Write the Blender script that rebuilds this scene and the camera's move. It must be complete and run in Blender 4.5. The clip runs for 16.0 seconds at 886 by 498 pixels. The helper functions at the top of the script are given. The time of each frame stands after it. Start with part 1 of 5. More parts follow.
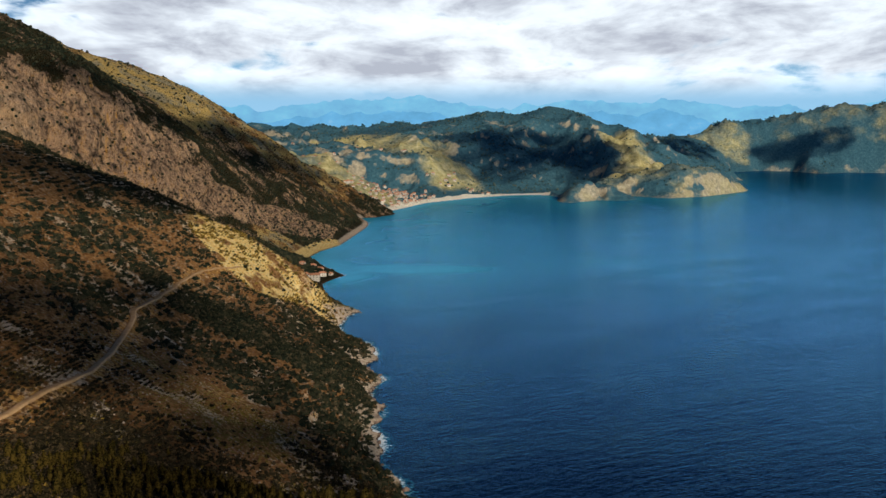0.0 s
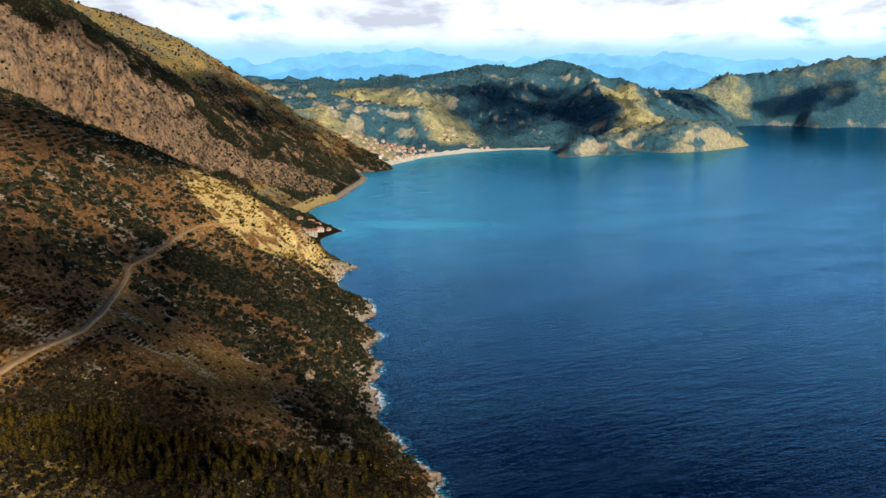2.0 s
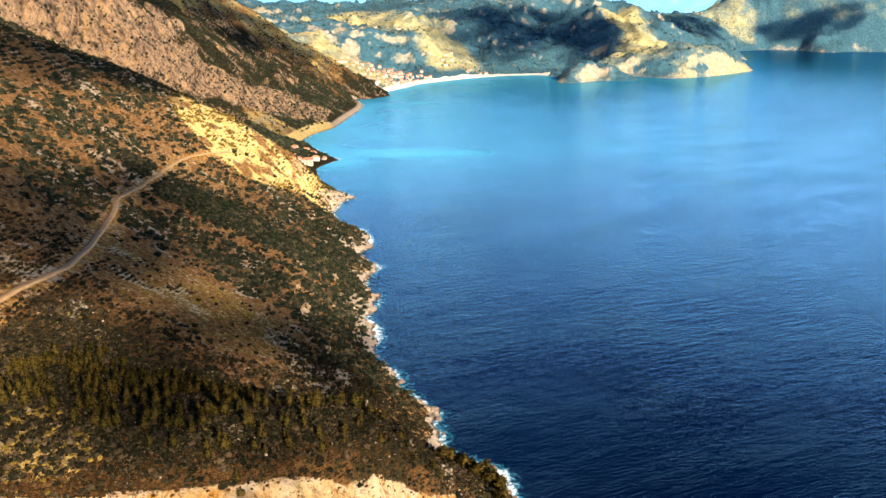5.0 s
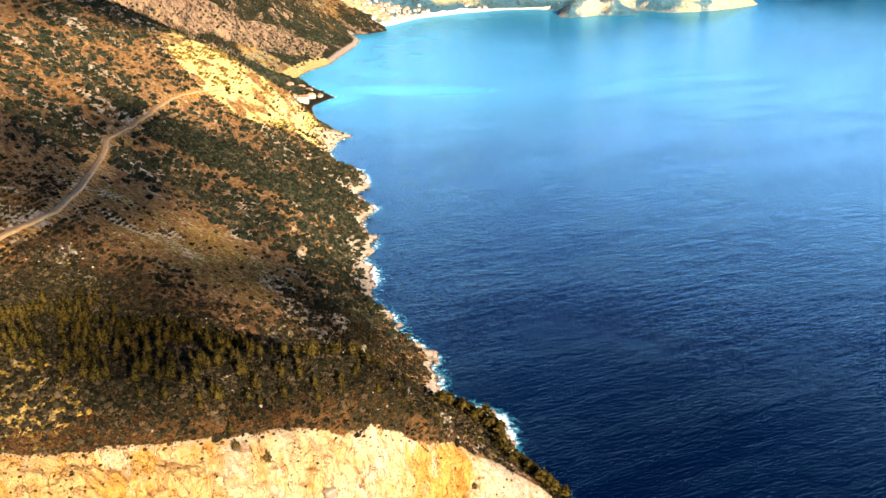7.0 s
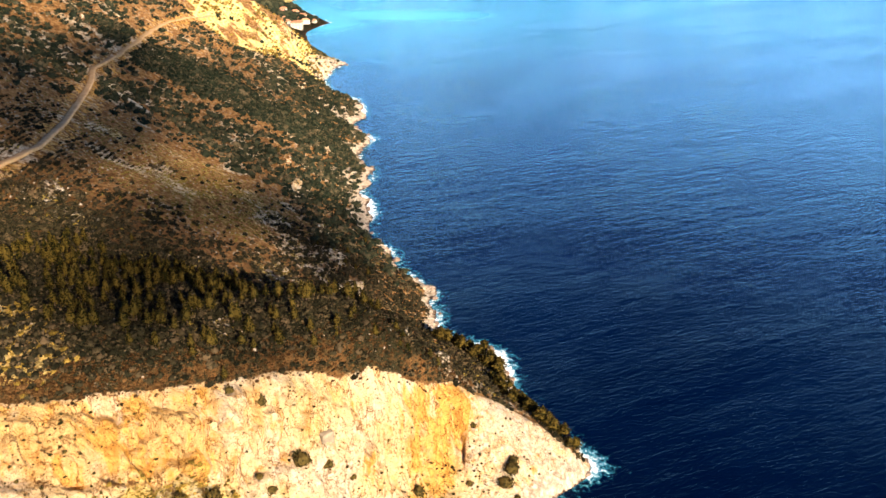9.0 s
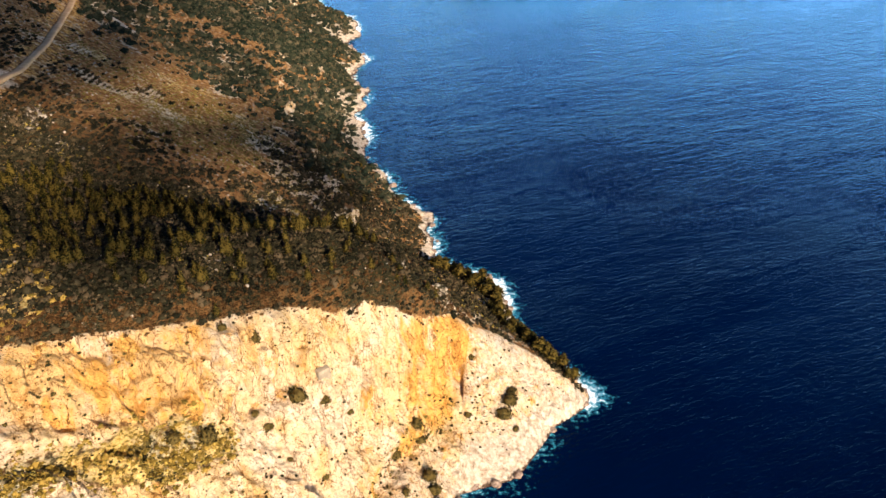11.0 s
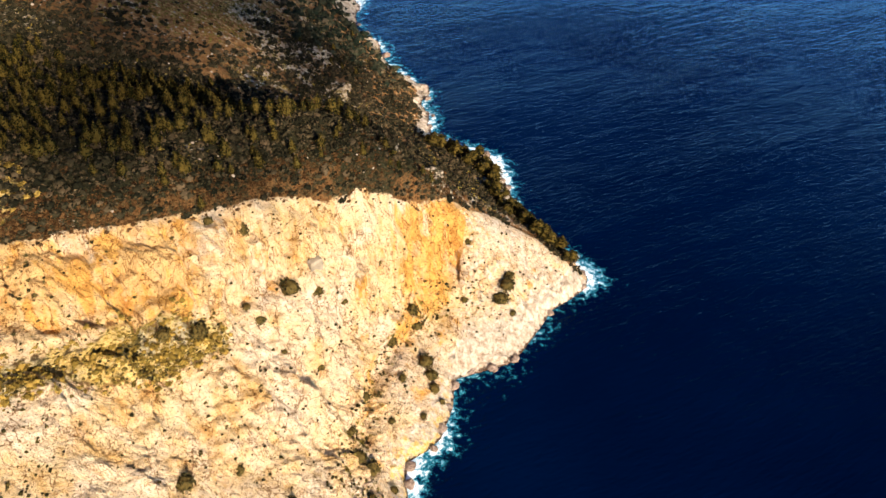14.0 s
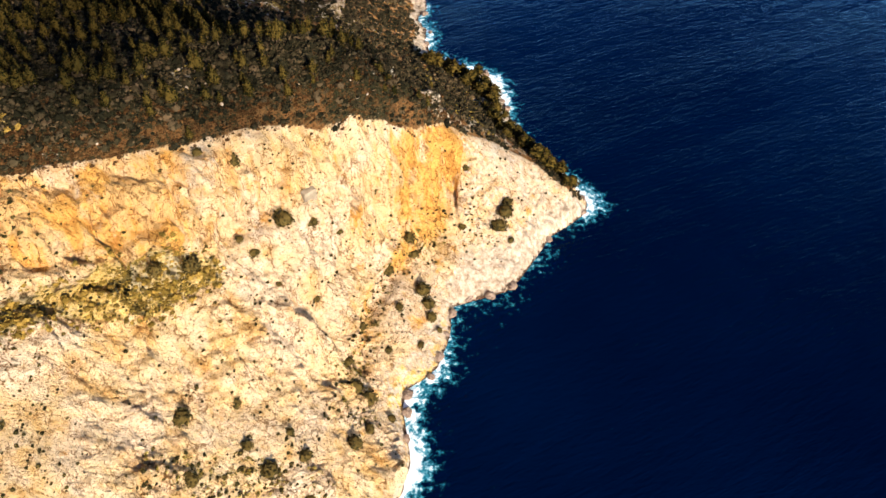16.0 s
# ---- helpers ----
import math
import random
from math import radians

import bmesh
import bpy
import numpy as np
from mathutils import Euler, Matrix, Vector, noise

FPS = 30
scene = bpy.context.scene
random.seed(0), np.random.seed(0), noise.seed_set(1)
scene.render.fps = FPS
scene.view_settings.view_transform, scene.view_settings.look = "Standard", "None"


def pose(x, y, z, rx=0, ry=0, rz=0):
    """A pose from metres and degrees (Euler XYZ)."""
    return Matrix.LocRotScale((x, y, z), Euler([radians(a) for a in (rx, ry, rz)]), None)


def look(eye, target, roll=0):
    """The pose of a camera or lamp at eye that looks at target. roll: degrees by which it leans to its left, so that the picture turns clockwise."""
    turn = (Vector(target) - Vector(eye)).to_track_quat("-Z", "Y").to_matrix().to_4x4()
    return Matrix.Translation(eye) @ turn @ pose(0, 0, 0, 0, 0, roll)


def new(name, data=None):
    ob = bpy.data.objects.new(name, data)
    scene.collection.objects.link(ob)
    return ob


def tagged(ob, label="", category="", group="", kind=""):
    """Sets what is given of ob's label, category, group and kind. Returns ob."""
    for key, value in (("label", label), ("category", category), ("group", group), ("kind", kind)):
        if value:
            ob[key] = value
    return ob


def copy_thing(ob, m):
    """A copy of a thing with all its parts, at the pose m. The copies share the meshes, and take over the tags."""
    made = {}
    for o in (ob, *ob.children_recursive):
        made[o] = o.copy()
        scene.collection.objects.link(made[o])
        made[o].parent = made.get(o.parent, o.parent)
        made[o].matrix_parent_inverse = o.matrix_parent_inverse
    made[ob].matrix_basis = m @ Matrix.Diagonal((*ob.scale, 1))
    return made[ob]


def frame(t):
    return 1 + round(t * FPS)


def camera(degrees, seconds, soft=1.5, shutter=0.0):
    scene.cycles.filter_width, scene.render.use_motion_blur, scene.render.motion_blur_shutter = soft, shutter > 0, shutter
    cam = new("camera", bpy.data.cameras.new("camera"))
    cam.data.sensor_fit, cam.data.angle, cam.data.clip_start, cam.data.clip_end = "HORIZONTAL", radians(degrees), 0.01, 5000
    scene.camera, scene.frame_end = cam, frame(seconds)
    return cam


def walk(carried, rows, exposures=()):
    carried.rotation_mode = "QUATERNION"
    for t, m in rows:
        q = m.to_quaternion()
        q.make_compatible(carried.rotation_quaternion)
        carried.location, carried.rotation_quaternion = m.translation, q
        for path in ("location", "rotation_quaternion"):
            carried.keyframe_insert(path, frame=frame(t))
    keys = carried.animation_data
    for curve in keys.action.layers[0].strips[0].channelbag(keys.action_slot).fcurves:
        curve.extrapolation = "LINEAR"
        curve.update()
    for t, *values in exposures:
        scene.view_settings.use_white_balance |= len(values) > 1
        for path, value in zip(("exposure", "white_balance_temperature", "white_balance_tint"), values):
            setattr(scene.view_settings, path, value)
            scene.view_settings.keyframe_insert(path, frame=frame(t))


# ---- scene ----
cam = camera(55.43, 16.0)
# seconds, place, pitch below the horizon, lean, heading to the right
ROWS = [
    (0.0, 0.00, 0.00, 240.00, -8.451, -0.032, -0.002),
    (0.5, 0.23, 2.44, 239.96, -9.167, -0.067, 0.022),
    (1.0, 0.42, 4.92, 239.90, -9.954, -0.087, 0.041),
    (1.5, 0.58, 7.44, 239.84, -10.749, -0.097, 0.058),
    (2.0, 0.72, 9.98, 239.77, -11.528, -0.099, 0.074),
    (2.5, 0.83, 12.55, 239.68, -12.294, -0.096, 0.091),
    (3.0, 0.93, 15.15, 239.60, -13.061, -0.089, 0.110),
    (3.5, 1.00, 17.76, 239.51, -13.846, -0.079, 0.130),
    (4.0, 1.05, 20.39, 239.41, -14.666, -0.069, 0.152),
    (4.5, 1.09, 23.04, 239.31, -15.534, -0.058, 0.177),
    (5.0, 1.11, 25.69, 239.22, -16.456, -0.048, 0.203),
    (5.5, 1.12, 28.34, 239.12, -17.435, -0.039, 0.231),
    (6.0, 1.12, 31.00, 239.02, -18.469, -0.031, 0.261),
    (6.5, 1.12, 33.65, 238.93, -19.554, -0.025, 0.293),
    (7.0, 1.11, 36.30, 238.84, -20.684, -0.019, 0.327),
    (7.5, 1.10, 38.93, 238.76, -21.854, -0.015, 0.364),
    (8.0, 1.09, 41.55, 238.68, -23.061, -0.011, 0.403),
    (8.5, 1.08, 44.15, 238.62, -24.302, -0.007, 0.444),
    (9.0, 1.08, 46.73, 238.56, -25.578, -0.003, 0.487),
    (9.5, 1.08, 49.29, 238.52, -26.893, 0.001, 0.533),
    (10.0, 1.09, 51.81, 238.48, -28.250, 0.006, 0.580),
    (10.5, 1.11, 54.31, 238.46, -29.652, 0.012, 0.629),
    (11.0, 1.15, 56.76, 238.46, -31.103, 0.020, 0.678),
    (11.5, 1.20, 59.18, 238.47, -32.601, 0.029, 0.727),
    (12.0, 1.27, 61.55, 238.51, -34.143, 0.040, 0.775),
    (12.5, 1.35, 63.87, 238.56, -35.717, 0.052, 0.820),
    (13.0, 1.46, 66.14, 238.63, -37.308, 0.066, 0.861),
    (13.5, 1.60, 68.35, 238.72, -38.900, 0.080, 0.897),
    (14.0, 1.76, 70.51, 238.83, -40.471, 0.093, 0.927),
    (14.5, 1.95, 72.60, 238.98, -42.008, 0.105, 0.949),
    (15.0, 2.17, 74.62, 239.14, -43.507, 0.114, 0.964),
    (15.5, 2.42, 76.57, 239.33, -44.990, 0.119, 0.971),
    (16.0, 2.71, 78.45, 239.56, -46.515, 0.116, 0.972),
]
EXPOSURES = [(0.0, -0.75, 5300, 4), (2.0, -0.3, 5300, 4), (4.0, 0.38, 5450, 5), (6.5, 1.3, 5850, 9), (8.0, 1.3, 5850, 9), (10.5, 1.1, 5600, 9), (12.0, 1.08, 5400, 8), (14.0, 1.05, 5350, 7), (16.0, 1.05, 5300, 7)]
walk(cam, [(t, pose(x, y, z, 90 + pitch, 0, -head) @ pose(0, 0, 0, 0, 0, -lean)) for t, x, y, z, pitch, lean, head in ROWS], EXPOSURES)

# ---- daylight ----
SUN_WAY = Vector((0.42, -0.80, 0.36)).normalized()          # towards the sun
sun = new("sun", bpy.data.lights.new("sun", "SUN"))
sun.data.energy, sun.data.angle, sun.data.color = 7.0, radians(0.6), (1.0, 0.80, 0.55)
sun.matrix_world = look((0, 0, 900), Vector((0, 0, 900)) - SUN_WAY)
world = bpy.data.worlds.new("sky")
scene.world = world
world.use_nodes = True


def tree_of(m):
    """Clears a node tree and gives back a maker of nodes."""
    nt = m.node_tree
    nt.nodes.clear()

    def node(kind, **inputs):
        n = nt.nodes.new(kind)
        for key, value in inputs.items():
            if key == "_operation":
                n.operation = value
            elif key == "_data_type":
                n.data_type = value
            elif key == "_blend_type":
                n.blend_type = value
            elif key == "_layer_name":
                n.layer_name = value
            elif key == "_interpolation_type":
                n.interpolation_type = value
            elif key == "_sky_type":
                n.sky_type = value
            elif key == "_sun_disc":
                n.sun_disc = value
            elif key == "_sun_elevation":
                n.sun_elevation = value
            elif key == "_sun_rotation":
                n.sun_rotation = value
            elif key == "_air_density":
                n.air_density = value
            elif key == "_dust_density":
                n.dust_density = value
            elif key == "_ozone_density":
                n.ozone_density = value
            if key[0] == "_":
                continue
            name = key.replace("__", " ")
            socket = n.inputs[int(name[1:])] if name[0] == "i" and name[1:].isdigit() else n.inputs[name]
            if isinstance(value, bpy.types.NodeSocket):
                nt.links.new(value, socket)
            else:
                socket.default_value = value
        return n
    return node


def build_sky():
    """Blue air, a broken deck of cumulus with grey undersides, thin streaks low down and clear haze at the horizon."""
    node = tree_of(world)
    sky = node("ShaderNodeTexSky", _sky_type="NISHITA", _sun_disc=False, _sun_elevation=math.asin(SUN_WAY.z),
               _sun_rotation=math.atan2(SUN_WAY.x, SUN_WAY.y), _air_density=1.0, _dust_density=0.05, _ozone_density=1.4)
    co = node("ShaderNodeTexCoord").outputs["Generated"]
    up = node("ShaderNodeSeparateXYZ", Vector=co).outputs["Z"]

    def ease(value, lo, hi):
        n = node("ShaderNodeMapRange", Value=value, _interpolation_type="SMOOTHSTEP")
        n.inputs["From Min"].default_value, n.inputs["From Max"].default_value = lo, hi
        return n.outputs[0]

    def sums(kind, a, b):
        return node("ShaderNodeMath", _operation=kind, i0=a, i1=b).outputs[0]

    # the deck is flat, so it closes up towards the horizon
    lift = sums("MAXIMUM", sums("ADD", up, 0.22), 0.12)
    flat = node("ShaderNodeVectorMath", _operation="DIVIDE", i0=co, i1=node("ShaderNodeCombineXYZ", X=lift, Y=lift, Z=1.0).outputs[0]).outputs[0]
    tall = node("ShaderNodeMapping", Vector=flat, Scale=(1.5, 0.8, 9.0), Location=(1.3, 0.4, 0.0)).outputs[0]
    puff = node("ShaderNodeTexNoise", Vector=tall, Scale=1.3, Detail=10.0, Roughness=0.56, Distortion=0.35).outputs["Fac"]
    fine = node("ShaderNodeMapping", Vector=co, Scale=(1.0, 1.0, 3.2)).outputs[0]
    curl = node("ShaderNodeTexNoise", Vector=fine, Scale=9.0, Detail=9.0, Roughness=0.6, Distortion=0.5).outputs["Fac"]
    body = sums("ADD", sums("MULTIPLY", puff, 0.60), sums("MULTIPLY", curl, 0.40))
    cover = ease(body, 0.36, 0.47)
    bank = sums("MULTIPLY", ease(up, 0.022, 0.060), ease(up, 0.29, 0.165))
    fac = sums("MULTIPLY", cover, bank)
    # undersides: the same clouds looked up a little higher
    under = node("ShaderNodeVectorMath", _operation="ADD", i0=tall, i1=(0.05, 0.0, 0.22)).outputs[0]
    over = node("ShaderNodeTexNoise", Vector=under, Scale=1.3, Detail=7.0, Roughness=0.56, Distortion=0.35).outputs["Fac"]
    shade = sums("ADD", sums("MULTIPLY", over, 0.6), sums("MULTIPLY", curl, 0.4))
    ramp = node("ShaderNodeValToRGB", Fac=shade)
    e = ramp.color_ramp.elements
    e[0].position, e[0].color = 0.38, (1.30, 1.25, 1.18, 1)
    e[1].position, e[1].color = 0.61, (0.54, 0.49, 0.48, 1)
    mid = e.new(0.50)
    mid.color = (1.02, 0.93, 0.84, 1)
    blue = node("ShaderNodeMix", _data_type="RGBA", _blend_type="MULTIPLY")
    blue.inputs[0].default_value, blue.inputs[7].default_value = 1.0, (0.52, 0.86, 1.34, 1)
    world.node_tree.links.new(sky.outputs[0], blue.inputs[6])
    clear = node("ShaderNodeBackground", Color=blue.outputs[2], Strength=0.04)
    haze = node("ShaderNodeBackground", Color=(0.56, 0.83, 1.0, 1.0), Strength=1.2)
    air = node("ShaderNodeMixShader", Fac=ease(up, 0.17, 0.0), i1=clear.outputs[0], i2=haze.outputs[0])
    cloud = node("ShaderNodeBackground", Color=ramp.outputs[0], Strength=CLOUD)
    mix = node("ShaderNodeMixShader", Fac=fac, i1=air.outputs[0], i2=cloud.outputs[0])
    node("ShaderNodeOutputWorld", Surface=mix.outputs[0])


CLOUD = 1.75
build_sky()

# ---- materials ----


def material(name):
    m = bpy.data.materials.new(name)
    m.use_nodes = True
    return m, tree_of(m)


def ramp_node(node, fac, stops):
    r = node("ShaderNodeValToRGB", Fac=fac)
    el = r.color_ramp.elements
    while len(el) < len(stops):
        el.new(0.5)
    for k, (pos, col) in enumerate(stops):
        el[k].position, el[k].color = pos, (*col, 1)
    return r.outputs["Color"]


def blend(node, fac, a, b):
    n = node("ShaderNodeMix", _data_type="RGBA")
    nt = n.id_data
    for s, v in ((n.inputs[0], fac), (n.inputs[6], a), (n.inputs[7], b)):
        if isinstance(v, bpy.types.NodeSocket):
            nt.links.new(v, s)
        else:
            s.default_value = v if not isinstance(v, tuple) else (*v, 1)
    return n.outputs[2]


def spread(node, value, lo, hi):
    n = node("ShaderNodeMapRange", Value=value, _interpolation_type="SMOOTHSTEP")
    n.inputs["From Min"].default_value, n.inputs["From Max"].default_value = lo, hi
    return n.outputs[0]


def noise_node(node, co, scale, detail=6.0, rough=0.6, stretch=None):
    if stretch:
        co = node("ShaderNodeMapping", Vector=co, Scale=stretch).outputs[0]
    return node("ShaderNodeTexNoise", Vector=co, Scale=scale, Detail=detail, Roughness=rough).outputs["Fac"]


def finish(node, colour, rough=0.9, height=None, bump=0.5, distance=1.0, specular=0.2):
    s = node("ShaderNodeBsdfPrincipled", Base__Color=colour, Roughness=rough)
    s.inputs["Specular IOR Level"].default_value = specular
    if height is not None:
        b = node("ShaderNodeBump", Height=height, Strength=bump, Distance=distance)
        s.id_data.links.new(b.outputs[0], s.inputs["Normal"])
    node("ShaderNodeOutputMaterial", Surface=s.outputs[0])
    return s


def land_material():
    """Limestone, red-brown soil, dry scrub and pale scree, laid out by the masks of the mesh."""
    m, node = material("hillside")
    co = node("ShaderNodeNewGeometry").outputs["Position"]
    mask = node("ShaderNodeVertexColor", _layer_name="mask")
    sep = node("ShaderNodeSeparateColor", Color=mask.outputs["Color"])
    rock, scrub, pale = sep.outputs[0], sep.outputs[1], sep.outputs[2]
    n1 = noise_node(node, co, 0.045, 8, 0.65)
    n2 = noise_node(node, co, 0.35, 8, 0.7)
    n3 = noise_node(node, co, 1.6, 6, 0.7)
    streak = noise_node(node, co, 0.16, 8, 0.65, (1.0, 1.0, 0.16))
    cracks = noise_node(node, co, 0.5, 9, 0.75, (1.0, 1.0, 0.35))
    soil = ramp_node(node, n2, [(0.28, (0.055, 0.026, 0.010)), (0.44, (0.19, 0.085, 0.025)), (0.56, (0.38, 0.19, 0.062)), (0.68, (0.54, 0.39, 0.23))])
    green = ramp_node(node, n3, [(0.3, (0.011, 0.010, 0.005)), (0.55, (0.034, 0.029, 0.012)), (0.75, (0.095, 0.070, 0.032))])
    stone = ramp_node(node, streak, [(0.30, (0.47, 0.22, 0.05)), (0.41, (0.62, 0.37, 0.13)), (0.52, (0.70, 0.48, 0.24)), (0.68, (0.75, 0.575, 0.38))])
    stone = blend(node, spread(node, n1, 0.42, 0.60), stone, ramp_node(node, n2, [(0.3, (0.58, 0.37, 0.19)), (0.6, (0.76, 0.585, 0.40))]))
    away = node("ShaderNodeSeparateXYZ", Vector=co).outputs["Y"]
    crag = noise_node(node, co, 0.10, 9, 0.74, (1.0, 1.0, 0.45))
    # weathered rock tones; the lowest stop paints shade into the crevices
    weathered_shaded = ramp_node(node, crag, [(0.38, (0.05, 0.042, 0.032)), (0.45, (0.28, 0.18, 0.115)), (0.53, (0.58, 0.37, 0.22)), (0.64, (0.76, 0.46, 0.22)), (0.74, (0.68, 0.52, 0.36))])
    stone = blend(node, spread(node, away, 1050, 1250), stone, weathered_shaded)
    dark = ramp_node(node, cracks, [(0.30, (0.18, 0.10, 0.05)), (0.42, (1.0, 1.0, 1.0))])
    seam = noise_node(node, co, 0.13, 5, 0.6, (1.0, 1.0, 0.22))
    seam = node("ShaderNodeMath", _operation="ABSOLUTE", i0=node("ShaderNodeMath", _operation="SUBTRACT", i0=seam, i1=0.5).outputs[0])
    gap = spread(node, seam.outputs[0], 0.002, 0.009)
    dark = blend(node, gap, (0.24, 0.15, 0.08), dark)
    joint = noise_node(node, co, 0.33, 4, 0.65, (1.0, 1.0, 0.30))
    joint = node("ShaderNodeMath", _operation="ABSOLUTE", i0=node("ShaderNodeMath", _operation="SUBTRACT", i0=joint, i1=0.47).outputs[0])
    dark = blend(node, spread(node, joint.outputs[0], 0.001, 0.009), (0.52, 0.39, 0.25), dark)
    bend = node("ShaderNodeTexNoise", Vector=co, Scale=0.11, Detail=6.0, Roughness=0.65)
    bend = node("ShaderNodeVectorMath", _operation="MULTIPLY", i0=bend.outputs["Color"], i1=(9.0, 9.0, 5.0))
    tall = node("ShaderNodeMapping", Vector=co, Scale=(1.0, 1.0, 0.22))
    bent = node("ShaderNodeVectorMath", _operation="ADD", i0=tall.outputs[0], i1=bend.outputs[0])
    blocks = node("ShaderNodeTexVoronoi", Vector=bent.outputs[0], Scale=0.21)
    split = node("ShaderNodeTexVoronoi", Vector=bent.outputs[0], Scale=0.21)
    split.feature = "DISTANCE_TO_EDGE"
    block = node("ShaderNodeSeparateColor", Color=blocks.outputs["Color"]).outputs[0]
    some = spread(node, noise_node(node, co, 0.12, 4, 0.6), 0.54, 0.42)
    wide_split = node("ShaderNodeMath", _operation="MULTIPLY", i0=some, i1=0.024)
    opened = node("ShaderNodeMath", _operation="GREATER_THAN", i0=split.outputs["Distance"], i1=wide_split.outputs[0])
    dark = blend(node, opened.outputs[0], (0.26, 0.16, 0.08), dark)
    spots = noise_node(node, co, 0.9, 5, 0.7, (1.0, 1.0, 2.2))
    dark = blend(node, spread(node, spots, 0.57, 0.64), dark, (0.22, 0.15, 0.07))
    tinge = node("ShaderNodeMath", _operation="MULTIPLY_ADD", i0=node("ShaderNodeMath", _operation="SUBTRACT", i0=streak, i1=0.5).outputs[0], i1=3.4, i2=mask.outputs["Alpha"])
    rust = ramp_node(node, n2, [(0.3, (0.50, 0.21, 0.03)), (0.6, (0.72, 0.39, 0.09))])
    stone = blend(node, spread(node, tinge.outputs[0], 0.30, 0.95), stone, rust)
    mul = node("ShaderNodeMix", _data_type="RGBA", _blend_type="MULTIPLY")
    mul.inputs[0].default_value = 0.85
    nt = mul.id_data
    nt.links.new(stone, mul.inputs[6])
    nt.links.new(dark, mul.inputs[7])
    stone = mul.outputs[2]
    chalk = ramp_node(node, n2, [(0.32, (0.48, 0.24, 0.035)), (0.43, (0.78, 0.49, 0.12)), (0.58, (0.92, 0.73, 0.34))])
    edge = node("ShaderNodeMath", _operation="MULTIPLY_ADD", i0=node("ShaderNodeMath", _operation="SUBTRACT", i0=n2, i1=0.5).outputs[0], i1=1.5, i2=scrub)
    c = blend(node, spread(node, edge.outputs[0], 0.62, 0.95), soil, green)
    edge2 = node("ShaderNodeMath", _operation="MULTIPLY_ADD", i0=node("ShaderNodeMath", _operation="SUBTRACT", i0=n2, i1=0.5).outputs[0], i1=1.2, i2=rock)
    c = blend(node, spread(node, edge2.outputs[0], 0.40, 0.60), c, stone)
    edge3 = node("ShaderNodeMath", _operation="MULTIPLY_ADD", i0=node("ShaderNodeMath", _operation="SUBTRACT", i0=n1, i1=0.5).outputs[0], i1=0.9, i2=pale)
    c = blend(node, spread(node, edge3.outputs[0], 0.40, 0.65), c, chalk)
    two = node("ShaderNodeSeparateColor", Color=node("ShaderNodeVertexColor", _layer_name="cover").outputs["Color"])
    fine = node("ShaderNodeMath", _operation="SUBTRACT", i0=n2, i1=0.5).outputs[0]
    gold = ramp_node(node, n3, [(0.3, (0.30, 0.17, 0.04)), (0.5, (0.66, 0.43, 0.12)), (0.7, (0.80, 0.61, 0.29))])
    thin = noise_node(node, co, 0.022, 9, 0.72)
    gold = blend(node, spread(node, thin, 0.47, 0.60), gold, ramp_node(node, cracks, [(0.35, (0.11, 0.085, 0.035)), (0.55, (0.52, 0.42, 0.26))]))
    c = blend(node, spread(node, node("ShaderNodeMath", _operation="MULTIPLY_ADD", i0=fine, i1=1.6, i2=two.outputs[0]).outputs[0], 0.35, 0.75), c, gold)
    pink = ramp_node(node, cracks, [(0.32, (0.17, 0.10, 0.06)), (0.42, (0.47, 0.33, 0.21)), (0.58, (0.72, 0.58, 0.43))])
    c = blend(node, spread(node, node("ShaderNodeMath", _operation="MULTIPLY_ADD", i0=fine, i1=1.6, i2=two.outputs[1]).outputs[0], 0.38, 0.66), c, pink)
    height = node("ShaderNodeSeparateXYZ", Vector=co).outputs["Z"]
    tide = node("ShaderNodeMath", _operation="MULTIPLY_ADD", i0=n2, i1=5.0, i2=-2.2)
    wet = node("ShaderNodeMath", _operation="SUBTRACT", i0=height, i1=tide.outputs[0])
    c = blend(node, spread(node, wet.outputs[0], -0.2, 0.5), (0.085, 0.045, 0.025), c)
    broad = noise_node(node, co, 0.075, 9, 0.68, (1.0, 1.0, 0.45))
    h = node("ShaderNodeMath", _operation="MULTIPLY_ADD", i0=cracks, i1=1.8, i2=n3)
    h = node("ShaderNodeMath", _operation="MULTIPLY_ADD", i0=broad, i1=5.0, i2=h.outputs[0])
    remote = node("ShaderNodeMath", _operation="MULTIPLY", i0=crag, i1=spread(node, away, 1050, 1250))
    h = node("ShaderNodeMath", _operation="MULTIPLY_ADD", i0=remote.outputs[0], i1=20.0, i2=h.outputs[0])
    raised = node("ShaderNodeMath", _operation="MULTIPLY_ADD", i0=block, i1=1.5, i2=opened.outputs[0])
    bold = node("ShaderNodeMath", _operation="MULTIPLY", i0=raised.outputs[0], i1=rock)
    h = node("ShaderNodeMath", _operation="MULTIPLY_ADD", i0=bold.outputs[0], i1=0.9, i2=h.outputs[0])
    finish(node, c, 1.0, h.outputs[0], 1.0, 1.15, 0.05)
    return m


